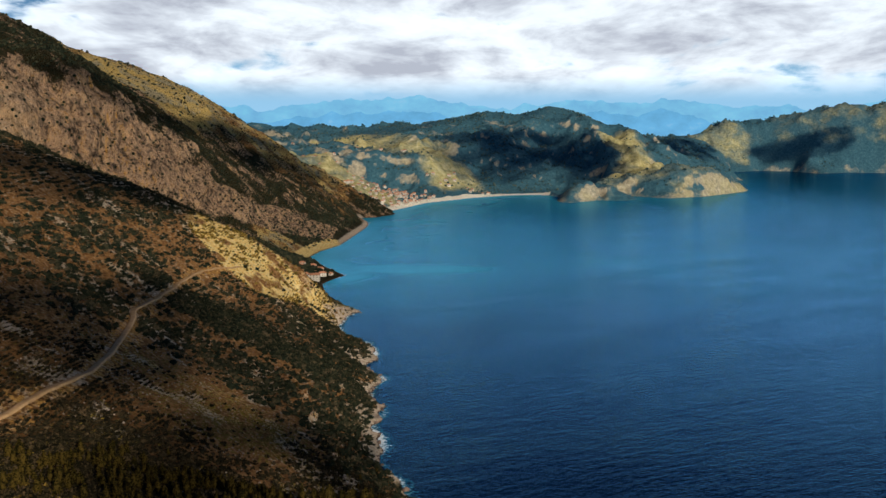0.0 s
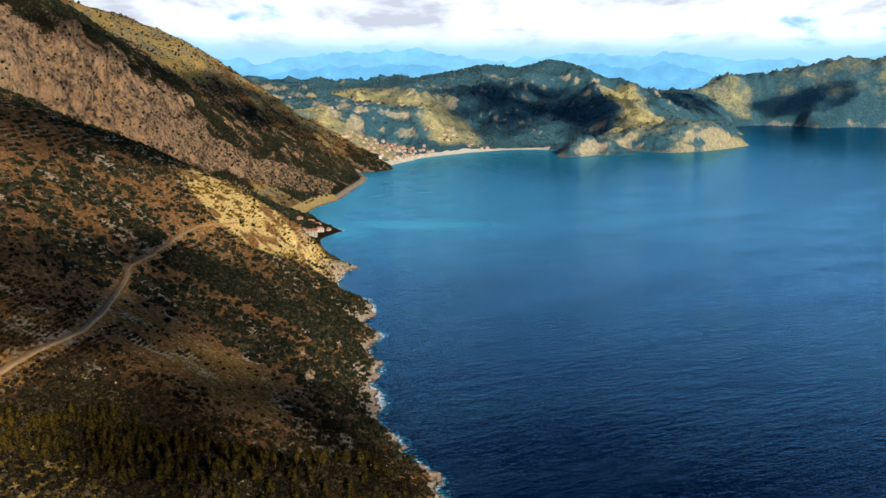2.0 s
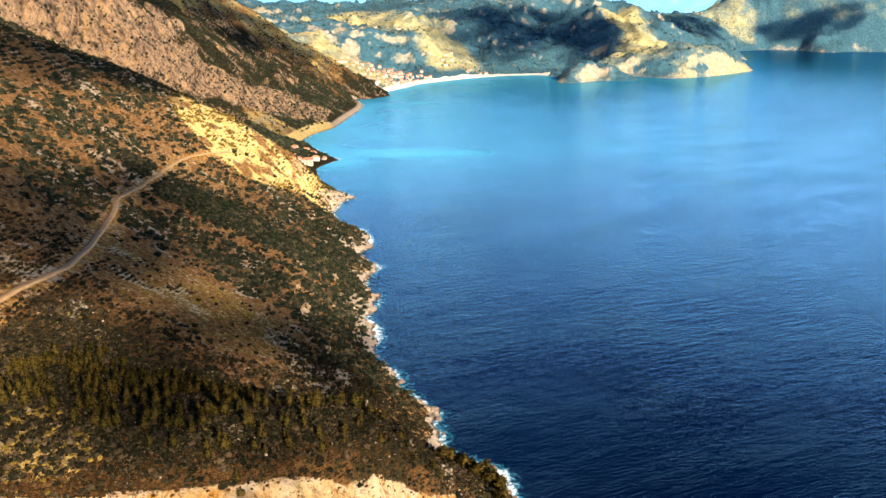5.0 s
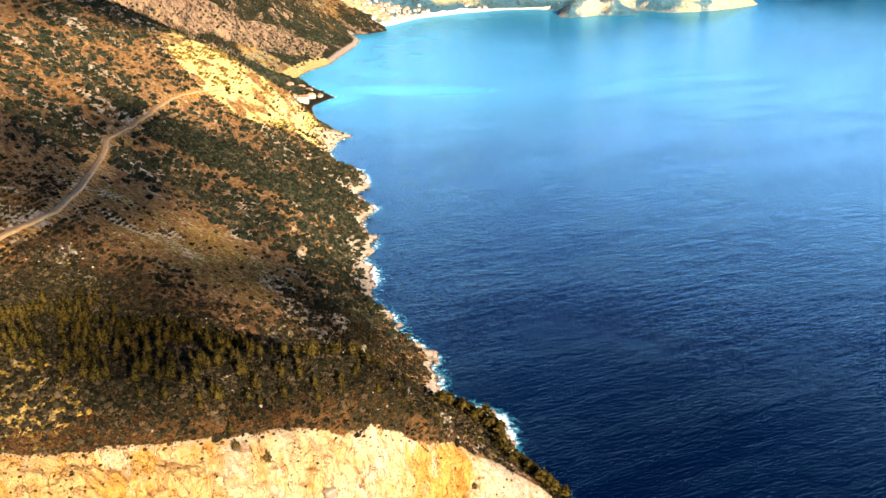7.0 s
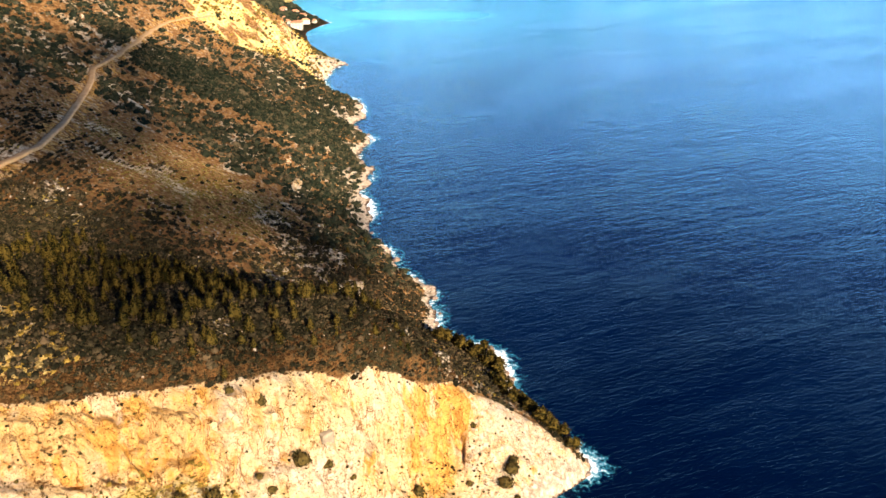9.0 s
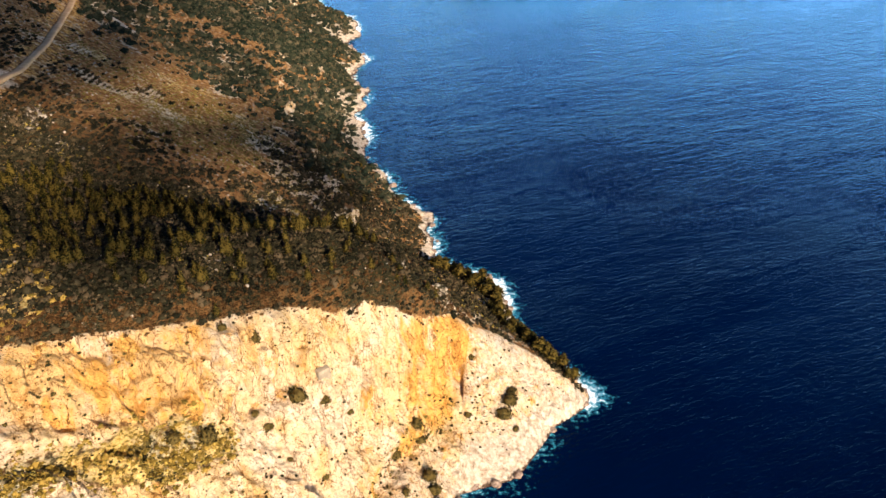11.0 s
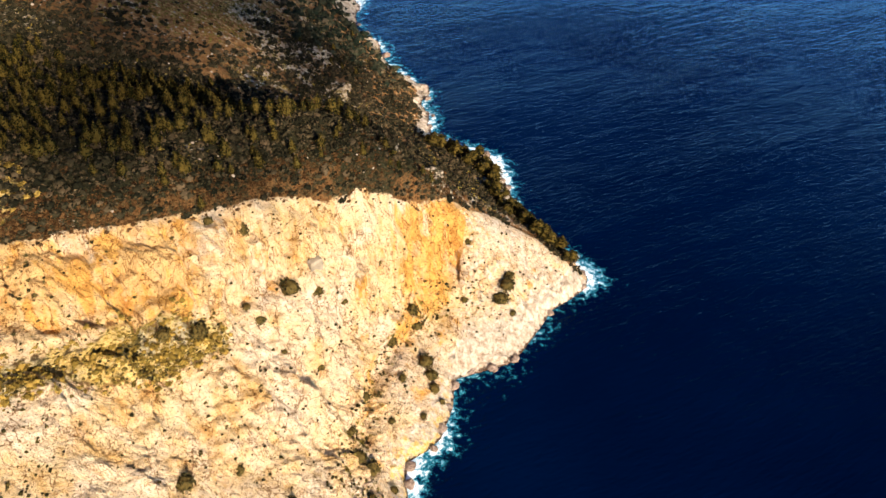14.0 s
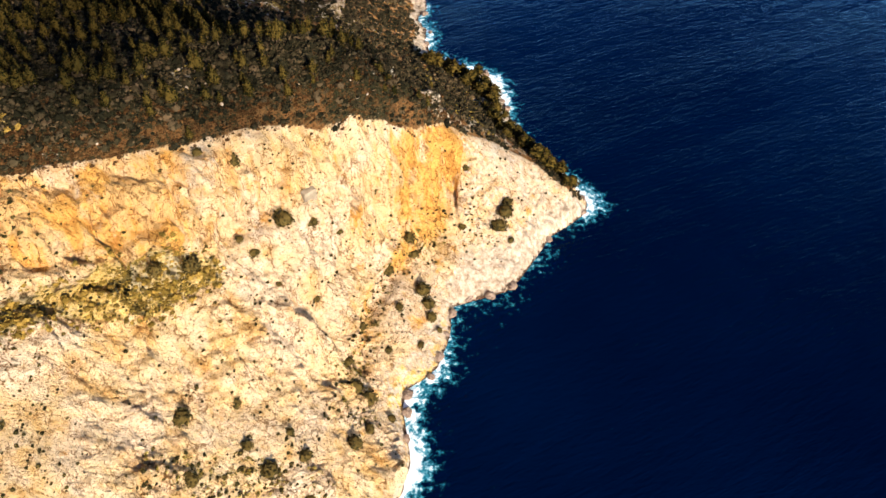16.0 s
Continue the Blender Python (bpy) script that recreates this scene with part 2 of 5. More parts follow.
def far_land_material():
    """Pine-wooded limestone hills seen from far off, aerial haze mixed into the wood colour."""
    m, node = material("wooded_hills_hazed")
    co = node("ShaderNodeNewGeometry").outputs["Position"]
    mask = node("ShaderNodeVertexColor", _layer_name="mask")
    sep = node("ShaderNodeSeparateColor", Color=mask.outputs["Color"])
    n1 = noise_node(node, co, 0.010, 8, 0.62)
    n2 = noise_node(node, co, 0.09, 6, 0.7)
    # the blue in these tones stands in for aerial haze
    hazy_wood = ramp_node(node, n2, [(0.3, (0.030, 0.082, 0.115)), (0.55, (0.060, 0.130, 0.165)), (0.75, (0.12, 0.18, 0.185))])
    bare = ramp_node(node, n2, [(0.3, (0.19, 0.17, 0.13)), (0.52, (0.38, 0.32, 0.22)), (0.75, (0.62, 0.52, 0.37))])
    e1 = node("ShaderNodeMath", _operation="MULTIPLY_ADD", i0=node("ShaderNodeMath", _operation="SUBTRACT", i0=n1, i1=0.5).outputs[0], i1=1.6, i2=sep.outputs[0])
    c = blend(node, spread(node, e1.outputs[0], 0.42, 0.75), hazy_wood, bare)
    # sunlight painted as gold where the mask marks a hill as sunny
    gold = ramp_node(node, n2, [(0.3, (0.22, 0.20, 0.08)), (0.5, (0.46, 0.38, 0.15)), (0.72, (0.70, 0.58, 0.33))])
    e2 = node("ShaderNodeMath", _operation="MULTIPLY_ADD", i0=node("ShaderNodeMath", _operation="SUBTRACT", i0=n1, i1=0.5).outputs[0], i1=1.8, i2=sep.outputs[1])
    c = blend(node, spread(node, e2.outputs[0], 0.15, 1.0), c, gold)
    sand = ramp_node(node, n2, [(0.3, (0.74, 0.64, 0.48)), (0.7, (0.85, 0.78, 0.64))])
    c = blend(node, spread(node, sep.outputs[2], 0.35, 0.6), c, sand)
    finish(node, c, 1.0, n2, 1.0, 8.0, 0.05)
    return m


def sea_material():
    m, node = material("sea_water")
    co = node("ShaderNodeNewGeometry").outputs["Position"]
    mask = node("ShaderNodeVertexColor", _layer_name="mask")
    sep = node("ShaderNodeSeparateColor", Color=mask.outputs["Color"])
    wide = noise_node(node, co, 0.006, 5, 0.55)
    deep = ramp_node(node, wide, [(0.3, (0.0001, 0.0012, 0.0100)), (0.7, (0.0002, 0.0036, 0.0210))])
    s1 = node("ShaderNodeMath", _operation="MULTIPLY_ADD", i0=node("ShaderNodeMath", _operation="SUBTRACT", i0=wide, i1=0.5).outputs[0], i1=0.35, i2=sep.outputs[0])
    c = blend(node, spread(node, s1.outputs[0], 0.05, 1.0), deep, (0.09, 0.52, 0.70))
    froth = noise_node(node, co, 0.32, 9, 0.72)
    f1 = node("ShaderNodeMath", _operation="MULTIPLY_ADD", i0=node("ShaderNodeMath", _operation="SUBTRACT", i0=froth, i1=0.5).outputs[0], i1=2.4, i2=node("ShaderNodeMath", _operation="MULTIPLY_ADD", i0=sep.outputs[1], i1=1.30, i2=-0.14).outputs[0])
    c = blend(node, spread(node, f1.outputs[0], 0.25, 0.75), c, (0.06, 0.32, 0.45))
    white = spread(node, f1.outputs[0], 0.52, 0.82)
    c = blend(node, white, c, (0.84, 0.87, 0.88))
    turned = node("ShaderNodeMapping", Vector=co, Rotation=(0.0, 0.0, radians(-24))).outputs[0]
    w1 = noise_node(node, turned, 0.085, 3, 0.5, (0.55, 1.7, 1.0))
    w2 = noise_node(node, turned, 0.36, 4, 0.6, (0.55, 1.7, 1.0))
    w3 = noise_node(node, co, 0.9, 4, 0.6, (0.8, 1.4, 1.0))
    gust = spread(node, noise_node(node, turned, 0.011, 5, 0.6, (0.5, 1.5, 1.0)), 0.36, 0.66)
    h = node("ShaderNodeMath", _operation="MULTIPLY_ADD", i0=w1, i1=2.6, i2=node("ShaderNodeMath", _operation="MULTIPLY", i0=w2, i1=1.9).outputs[0])
    h = node("ShaderNodeMath", _operation="MULTIPLY_ADD", i0=w3, i1=0.4, i2=h.outputs[0])
    h = node("ShaderNodeMath", _operation="MULTIPLY", i0=h.outputs[0], i1=node("ShaderNodeMapRange", Value=gust, To__Min=0.8, To__Max=1.15).outputs[0])
    h2 = node("ShaderNodeMath", _operation="MULTIPLY_ADD", i0=white, i1=0.3, i2=h.outputs[0])
    bump = node("ShaderNodeBump", Height=h2.outputs[0], Strength=1.0, Distance=0.21)
    body = node("ShaderNodeBsdfDiffuse", Color=c, Normal=bump.outputs[0])
    gloss = node("ShaderNodeBsdfGlossy", Color=(0.27, 0.60, 1.0, 1.0), Roughness=0.08, Normal=bump.outputs[0])
    fres = node("ShaderNodeFresnel", IOR=1.33, Normal=bump.outputs[0])
    dry = node("ShaderNodeMath", _operation="SUBTRACT", i0=1.0, i1=white)
    curve = node("ShaderNodeMath", _operation="POWER", i0=fres.outputs[0], i1=1.8)
    sheen = node("ShaderNodeMath", _operation="MULTIPLY", i0=curve.outputs[0], i1=6.0)
    sheen = node("ShaderNodeMath", _operation="MINIMUM", i0=sheen.outputs[0], i1=0.60)
    much = node("ShaderNodeMath", _operation="MULTIPLY", i0=sheen.outputs[0], i1=dry.outputs[0])
    mix = node("ShaderNodeMixShader", Fac=much.outputs[0], i1=body.outputs[0], i2=gloss.outputs[0])
    node("ShaderNodeOutputMaterial", Surface=mix.outputs[0])
    return m


def plain_material(name, a, b, scale, rough=0.9, bump=0.4, distance=0.1, object_vary=0.0):
    """Two tones by a fine and a coarse noise, and a little relief."""
    m, node = material(name)
    co = node("ShaderNodeNewGeometry").outputs["Position"]
    n = noise_node(node, co, scale, 6, 0.65)
    c = ramp_node(node, n, [(0.32, a), (0.68, b)])
    if object_vary:
        rnd = node("ShaderNodeObjectInfo").outputs["Random"]
        hsv = node("ShaderNodeHueSaturation", Color=c)
        hsv.id_data.links.new(node("ShaderNodeMapRange", Value=rnd, To__Min=1 - object_vary, To__Max=1 + object_vary).outputs[0], hsv.inputs["Value"])
        c = hsv.outputs[0]
    finish(node, c, rough, n, bump, distance)
    return m


def leaf_material(name, stops):
    """Foliage: tone by clump, a little light through the leaves."""
    m, node = material(name)
    geo = node("ShaderNodeNewGeometry")
    co = geo.outputs["Position"]
    rnd = geo.outputs["Random Per Island"]
    patch = noise_node(node, co, 0.06, 4, 0.6)
    mixv = node("ShaderNodeMath", _operation="MULTIPLY_ADD", i0=rnd, i1=0.62, i2=node("ShaderNodeMath", _operation="MULTIPLY", i0=patch, i1=0.5).outputs[0])
    c = ramp_node(node, mixv.outputs[0], stops)
    finish(node, c, 1.0, None, specular=0.02)
    return m


LAND, FAR, SEA = land_material(), far_land_material(), sea_material()

# ---- the lie of the land: break lines of the terrain, x, y, height ----
COAST_HEAD = [(-130, -60), (-90, 50), (-45, 120), (-20, 170), (-9.6, 201), (-5.3, 213), (-8.1, 233.6), (-6.7, 240.3), (2.9, 247.1), (8.1, 261.6), (9.4, 275.9),
              (20, 279.8), (31.8, 283.8), (40.3, 296.5), (49.5, 311.6), (63.3, 322.6), (67.6, 329.2), (61.9, 339.6), (55, 352), (41.5, 371), (38, 396), (31, 421)]
COAST_SLOPE = [(31, 421), (12, 432), (-1, 440), (3.4, 459), (-2.5, 472), (2.3, 484), (-13, 505), (-20.7, 516), (-28, 540), (-38.9, 561), (-47.7, 580), (-45.5, 602), (-49, 625),
               (-57, 642), (-48.2, 695), (-60.5, 709), (-64.4, 734), (-55.4, 771), (-79, 821), (-69.8, 840), (-72.9, 875), (-81.4, 907), (-111, 935), (-121, 966),
               (-125.7, 994), (-120, 1045), (-105, 1058), (-106, 1068), (-129.7, 1095)]
COAST_COVE = [(-129.7, 1095), (-165, 1170), (-182, 1247), (-170, 1300), (-154, 1328), (-182, 1375), (-244, 1506), (-236, 1580), (-207, 1663), (-191, 1837), (-180, 1960), (-182, 2050), (-210, 2150)]
LIP = [(-150, 195, 131), (-102, 226, 109), (-88, 235, 105.5), (-67, 254, 97), (-45.6, 273.5, 88), (-32, 282.5, 82.5), (-19, 291, 76), (-6, 307, 62.5), (6.5, 323, 48.5), (27, 334.5, 29.5), (43, 334, 20), (56, 328.5, 12)]
FOOT = [(-150, 165, 112), (-97, 210, 94), (-90, 215, 90), (-79, 223, 76), (-64, 231, 68.5), (-57, 243, 68), (-43, 258.5, 62), (-36, 262.5, 60), (-24, 274, 38), (-9, 292, 28), (3, 308, 24)]
FACE_LOW = [(-150, 120, 98), (-92, 188, 77.5), (-81, 194, 70.8), (-72, 200.7, 57.8), (-53, 207.4, 42.8), (-35, 198.7, 32), (-9.5, 206, 9)]
FACE_MID = [(-57, 228, 62), (-41.4, 229.5, 42.9), (-33.7, 249, 40.5), (-29, 240, 27)]
GULLY = [(-23, 219, 18), (-25.6, 230.7, 17), (-21.2, 249.5, 16.5), (-13.3, 279, 20.5), (-4.5, 293.5, 19.5), (5, 303, 17)]
NOSE = [(-6, 258, 9), (3, 282, 10), (14.8, 301.7, 15.2), (30.6, 310.3, 17.6), (45, 318, 9)]
SOUTH = [(-81, 172.7, 70), (-110, 110, 82), (-160, 0, 95), (-200, -100, 110)]
BACK_LIP = [(-122, 287, 111.5), (-101, 292, 103), (-84, 364, 74), (-112, 385, 86), (-52, 330, 74), (-29, 352, 54), (8, 352, 36)]
SLOPE = [(-165, 444, 98.5), (-118, 470, 72), (-80, 470, 48), (-152, 617, 57), (-100, 618, 33.5), (-160, 760, 55), (-115, 760, 28)]
ROAD = [(-230, 220, 132), (-205, 290, 122), (-187, 342, 116), (-184, 366, 118), (-180, 390, 117), (-177, 408, 116), (-185, 454, 112), (-199, 507, 107), (-209, 548, 105), (-216, 575, 104),
        (-227, 604, 103), (-226, 657, 102), (-229, 725, 102), (-235, 796, 98), (-228, 840, 94), (-212, 872, 90)]
UPHILL = [(-260, 664, 133), (-339, 819, 186), (-310, 450, 190), (-270, 300, 172), (-330, 200, 205), (-420, 0, 235)]
SPUR = [(-212, 872, 90), (-194, 844, 68), (-165, 905, 52), (-148, 974, 30), (-132, 1020, 12)]
CREST = [(-140, 1062, 12), (-158, 1020, 44), (-168, 971, 70), (-197, 957, 92), (-228, 954, 115), (-276, 945, 139), (-362, 975, 172), (-404, 925.6, 191), (-448, 860.5, 231.5), (-520, 700, 280), (-640, 450, 330)]
VALLEY = [(-215, 1330, 5), (-260, 1290, 14), (-330, 1260, 32), (-430, 1170, 82), (-540, 1060, 150), (-270, 1440, 12), (-320, 1400, 32)]
WALL_TOP = [(-760, 960, 330), (-619, 1199.7, 294.7), (-575, 1298, 311.7), (-558.6, 1338, 296.5), (-525, 1384, 262.5), (-495.7, 1426, 230.4), (-452, 1493, 170.7), (-403.6, 1569, 125.3),
            (-357.6, 1641.5, 78), (-326.8, 1709, 57.4), (-245, 1783, 31)]
WALL_FOOT = [(-720, 900, 275), (-600, 1153, 225), (-530.5, 1252, 169.5), (-468, 1330, 125), (-404, 1413, 79.5), (-345.7, 1490, 62), (-311.6, 1569, 38), (-270, 1638, 19), (-214, 1707, 5)]
RIDGE = [(-1150, 1400, 520), (-864, 1692, 430.8), (-796, 1780, 401), (-694, 1876, 361.5), (-633.5, 1950, 335), (-584, 1996, 311), (-540, 2050, 280), (-504, 2090, 246.4), (-449, 2154, 204),
         (-376, 2218, 137), (-278.6, 2263, 89.5), (-205, 2281, 39), (-190, 2200, 12)]
BEHIND = [(-1400, 2000, 430), (-1000, 2350, 260), (-650, 2500, 120), (-330, 2420, 30)]
SEABED = [(-60, -80, -30), (10, 110, -28), (30, 230, -22), (60, 270, -22), (110, 330, -25), (85, 400, -25), (45, 470, -22), (20, 540, -22), (0, 640, -22), (-5, 760, -22), (-20, 880, -22), (-60, 960, -20), (-60, 1080, -22),
          (-100, 1250, -15), (-90, 1400, -14), (-120, 1650, -14), (-100, 1900, -16), (-120, 2150, -14), (200, 1500, -60), (150, 700, -60), (200, 200, -60), (200, -200, -60)]
# far shore
BAY = [(-210, 2150), (-202, 2245), (-133, 2364), (-58, 2568), (85, 2745), (222, 2854), (340, 2876), (385, 2800), (360, 2640), (372, 2567), (450, 2630), (522, 2720), (604, 2850), (668, 2800), (728, 2742),
       (860, 2800), (998, 2941), (1090, 3035), (1132, 3122), (1080, 3210), (1140, 3420), (1300, 3660), (1330, 3900), (1428, 4222), (1640, 4370), (1778, 4320), (1835, 4125), (2017, 4200), (2182, 4165), (2700, 4100)]


def along(line, step):
    """Even steps along a polyline."""
    p = np.array([q if len(q) == 3 else (*q, 0.0) for q in line], float)
    d = np.r_[0, np.cumsum(np.hypot(*np.diff(p[:, :2], axis=0).T))]
    s = np.linspace(0, d[-1], max(2, int(d[-1] / step) + 1))
    return np.stack([np.interp(s, d, p[:, k]) for k in range(3)], 1)


def surface(samples):
    """A height function that passes through the break lines."""
    c = np.concatenate(samples)
    keep = np.unique(np.round(c[:, :2] / 1.5), axis=0, return_index=True)[1]
    c = c[np.sort(keep)]
    d = np.hypot(c[:, None, 0] - c[None, :, 0], c[:, None, 1] - c[None, :, 1])
    n = len(c)
    a = np.zeros((n + 3, n + 3))
    a[:n, :n] = -d - 0.15 * np.eye(n)
    a[:n, n:] = np.c_[np.ones(n), c[:, :2] / 1000]
    a[n:, :n] = a[:n, n:].T
    w = np.linalg.solve(a, np.r_[c[:, 2], 0, 0, 0])

    def height(x, y):
        out = np.empty(x.size)
        fx, fy = x.ravel(), y.ravel()
        for k in range(0, x.size, 20000):
            px, py = fx[k:k + 20000].astype(np.float32), fy[k:k + 20000].astype(np.float32)
            r = np.sqrt((px[:, None] - c[None, :, 0].astype(np.float32)) ** 2 + (py[:, None] - c[None, :, 1].astype(np.float32)) ** 2)
            out[k:k + 20000] = -(r @ w[:n].astype(np.float32)) + w[n] + w[n + 1] * px / 1000 + w[n + 2] * py / 1000
        return out.reshape(x.shape)
    return height


def lattice(ix, iy, iz, seed):
    h = (ix.astype(np.int64) * 374761393 + iy.astype(np.int64) * 668265263 + iz.astype(np.int64) * 2147483647 + seed * 974634777) & 0xFFFFFFFF
    h = ((h ^ (h >> 13)) * 1274126177) & 0xFFFFFFFF
    return ((h ^ (h >> 16)) & 0xFFFF) / 32767.5 - 1.0


def value_noise(x, y, z=None, seed=0):
    z = np.zeros_like(x) if z is None else z
    fx, fy, fz = np.floor(x), np.floor(y), np.floor(z)
    u, v, w = x - fx, y - fy, z - fz
    u, v, w = u * u * (3 - 2 * u), v * v * (3 - 2 * v), w * w * (3 - 2 * w)
    out = 0
    for dz in ((0, 1) if np.any(w) else (0,)):
        for dx in (0, 1):
            for dy in (0, 1):
                k = (u if dx else 1 - u) * (v if dy else 1 - v) * (w if dz else 1 - w)
                out = out + k * lattice(fx + dx, fy + dy, fz + dz, seed)
    return out


def fbm(x, y, z=None, octaves=5, seed=0, ridged=False):
    out, amp, total = 0, 1.0, 0
    for k in range(octaves):
        n = value_noise(x * 2 ** k + 17 * k, y * 2 ** k - 9 * k, None if z is None else z * 2 ** k + 5 * k, seed + k)
        out = out + amp * ((1 - 2 * np.abs(n)) if ridged else n)
        total += amp
        amp *= 0.52
    return out / total


def smooth(v, lo, hi):
    t = np.clip((v - lo) / (hi - lo), 0, 1)
    return t * t * (3 - 2 * t)


def steps(*parts):
    """Grid lines from stretches of (start, end, spacing)."""
    out = []
    for a, b, s in parts:
        out.append(np.linspace(a, b, max(1, int(round((b - a) / s))), endpoint=False))
    return np.concatenate(out + [[parts[-1][1]]])


def away_from(x, y, line, step=6.0):
    """Distance to a polyline."""
    p = along(line, step)
    out = np.full(x.size, 1e9)
    fx, fy = x.ravel(), y.ravel()
    for k in range(0, x.size, 40000):
        d = (fx[k:k + 40000, None] - p[None, :, 0]) ** 2 + (fy[k:k + 40000, None] - p[None, :, 1]) ** 2
        out[k:k + 40000] = np.sqrt(d.min(1))
    return out.reshape(x.shape)


def grid_mesh(name, x, y, z, keep, colours, mat, hard=None, cover=None):
    """A sheet of quads over arrays of places; keep marks the quads that stay."""
    ny, nx = x.shape
    idx = np.arange(nx * ny).reshape(ny, nx)
    q = np.stack([idx[:-1, :-1], idx[:-1, 1:], idx[1:, 1:], idx[1:, :-1]], -1)[keep]
    used = np.unique(q)
    back = np.full(nx * ny, -1)
    back[used] = np.arange(len(used))
    q = back[q]
    me = bpy.data.meshes.new(name)
    me.vertices.add(len(used))
    me.vertices.foreach_set("co", np.stack([x, y, z], -1).reshape(-1, 3)[used].astype(np.float32).ravel())
    me.loops.add(q.size)
    me.loops.foreach_set("vertex_index", q.ravel().astype(np.int32))
    me.polygons.add(len(q))
    me.polygons.foreach_set("loop_start", np.arange(0, q.size, 4, dtype=np.int32))
    me.polygons.foreach_set("use_smooth", np.full(len(q), True) if hard is None else ~(hard[:-1, :-1][keep] > 0.5))
    me.update()
    me.validate()
    at = me.color_attributes.new("mask", "FLOAT_COLOR", "POINT")
    full = np.ones((len(used), 4), np.float32)
    full[:, :colours.shape[-1]] = colours.reshape(-1, colours.shape[-1])[used]
    at.data.foreach_set("color", full.ravel())
    if cover is not None:
        full[:, :3] = 0
        full[:, :cover.shape[-1]] = cover.reshape(-1, cover.shape[-1])[used]
        me.color_attributes.new("cover", "FLOAT_COLOR", "POINT").data.foreach_set("color", full.ravel())
    me.materials.append(mat)
    return new(name, me)


near_height = surface([along(COAST_HEAD, 7), along(COAST_SLOPE, 12), along(COAST_COVE, 40), along(LIP, 3.5), along(FOOT, 3.5), along(FACE_LOW, 14), along(FACE_MID, 10), along(GULLY, 9), along(NOSE, 14),
                       along(SOUTH, 40), along(BACK_LIP, 400)] + [np.array(BACK_LIP, float), np.array(SLOPE, float), np.array(UPHILL, float), np.array(VALLEY, float), np.array(SEABED, float)]
                      + [along(ROAD, 16), along(SPUR, 25), along(CREST, 30), along(WALL_TOP, 30), along(WALL_FOOT, 30), along(RIDGE, 40), along(BEHIND, 120)])

gx = steps((-1500, -700, 14), (-700, -330, 5), (-330, -135, 2.2), (-135, 72, 0.72), (72, 130, 3))
gy = steps((-200, 60, 7), (60, 165, 2.0), (165, 345, 0.72), (345, 500, 1.5), (500, 800, 2.4), (800, 1150, 3.2), (1150, 1900, 5), (1900, 2500, 7))
X, Y = np.meshgrid(gx, gy)
Z = near_height(X, Y)
shore = np.minimum(away_from(X, Y, COAST_HEAD, 3), away_from(X, Y, COAST_SLOPE, 5))
shore = np.minimum(shore, away_from(X, Y, COAST_COVE, 12))
gr = np.hypot(np.gradient(Z, gx, axis=1), np.gradient(Z, gy, axis=0))
steep0 = smooth(gr, 0.75, 1.5)
inland = smooth(shore, 1, 30) * (Z > -1)
road_gap = away_from(X, Y, ROAD, 5)
far_off = smooth(Y, 900, 1300)
off_road = smooth(road_gap, 3, 14)
lip = np.array(LIP, float)
below = np.interp(X, lip[:, 0], lip[:, 1]) - Y
calm_lip = 0.12 + 0.88 * smooth(np.abs(below) + 40 * (Y > 345), 1, 14)
Z = Z + smooth(Y, 415, 440) * (1 - far_off) * np.exp(-shore / 10) * 3.4 * fbm(X / 17, Y / 17, octaves=4, seed=16)
BLUFFS = [(-104, 613, 16), (-93, 579, 13), (-54, 463, 14), (-42, 441, 12), (-118, 644, 13), (-70, 520, 9), (-86, 690, 12), (-130, 860, 20)]
bluff = 0 * X
for bx, by, br in BLUFFS:
    near_bluff = np.exp(-np.hypot(X - bx, (Y - by) / 1.5) ** 2 / br ** 2)
    bluff = np.maximum(bluff, near_bluff * smooth(X - bx, -0.6 * br, 0) * smooth(X - bx, 0.5 * br, 0.15 * br))
    Z = Z + 0.22 * br * near_bluff * smooth(bx - X + 2.5 * fbm(X / 6, Y / 6, octaves=3, seed=18), -3, 3) * off_road
Z = Z + calm_lip * inland * off_road * (2.2 * fbm(X / 28, Y / 28, seed=3) + (0.8 + 1.2 * steep0) * fbm(X / 7, Y / 7, octaves=4, seed=9))
Z = Z + far_off * smooth(shore, 10, 120) * (16 * fbm(X / 130, Y / 130, octaves=5, seed=21, ridged=True) + 5 * fbm(X / 30, Y / 30, octaves=4, seed=33))
Z = Z + (1 - far_off) * smooth(shore, 0, 5) * np.clip(1 - shore / 22, 0, 1) * (Z > 0) * 1.6 * fbm(X / 5, Y / 5, octaves=4, seed=14)
# cliff relief: ribs, pockets and ledges pushed out of steep ground
nx_, ny_ = -np.gradient(Z, gx, axis=1), -np.gradient(Z, gy, axis=0)
ln = np.sqrt(nx_ ** 2 + ny_ ** 2 + 1)
grade = np.hypot(nx_, ny_)
cliff = smooth(grade, 0.7, 1.6)
rib = fbm(X / 11, Y / 11, Z / 34, octaves=4, seed=41, ridged=True) * 5.0 + fbm(X / 3.2, Y / 3.2, Z / 7, octaves=3, seed=47) * 1.3 + fbm(X / 40, Y / 40, Z / 7, octaves=2, seed=52) * 1.6 - 1.3 * smooth(fbm(X / 14, Y / 14, Z / 60, octaves=3, seed=57, ridged=True), 0.62, 0.9)
amount = cliff * (1 - far_off) * smooth(Z, 0, 6) * off_road * (0.06 + 0.94 * smooth(np.abs(below), 0.5, 6))
foot = np.array(FOOT, float)
upper = smooth(below, 0, 3) * smooth(Y - np.interp(X, foot[:, 0], foot[:, 1]), -2, 3) * (X > -135) * (X < 12)
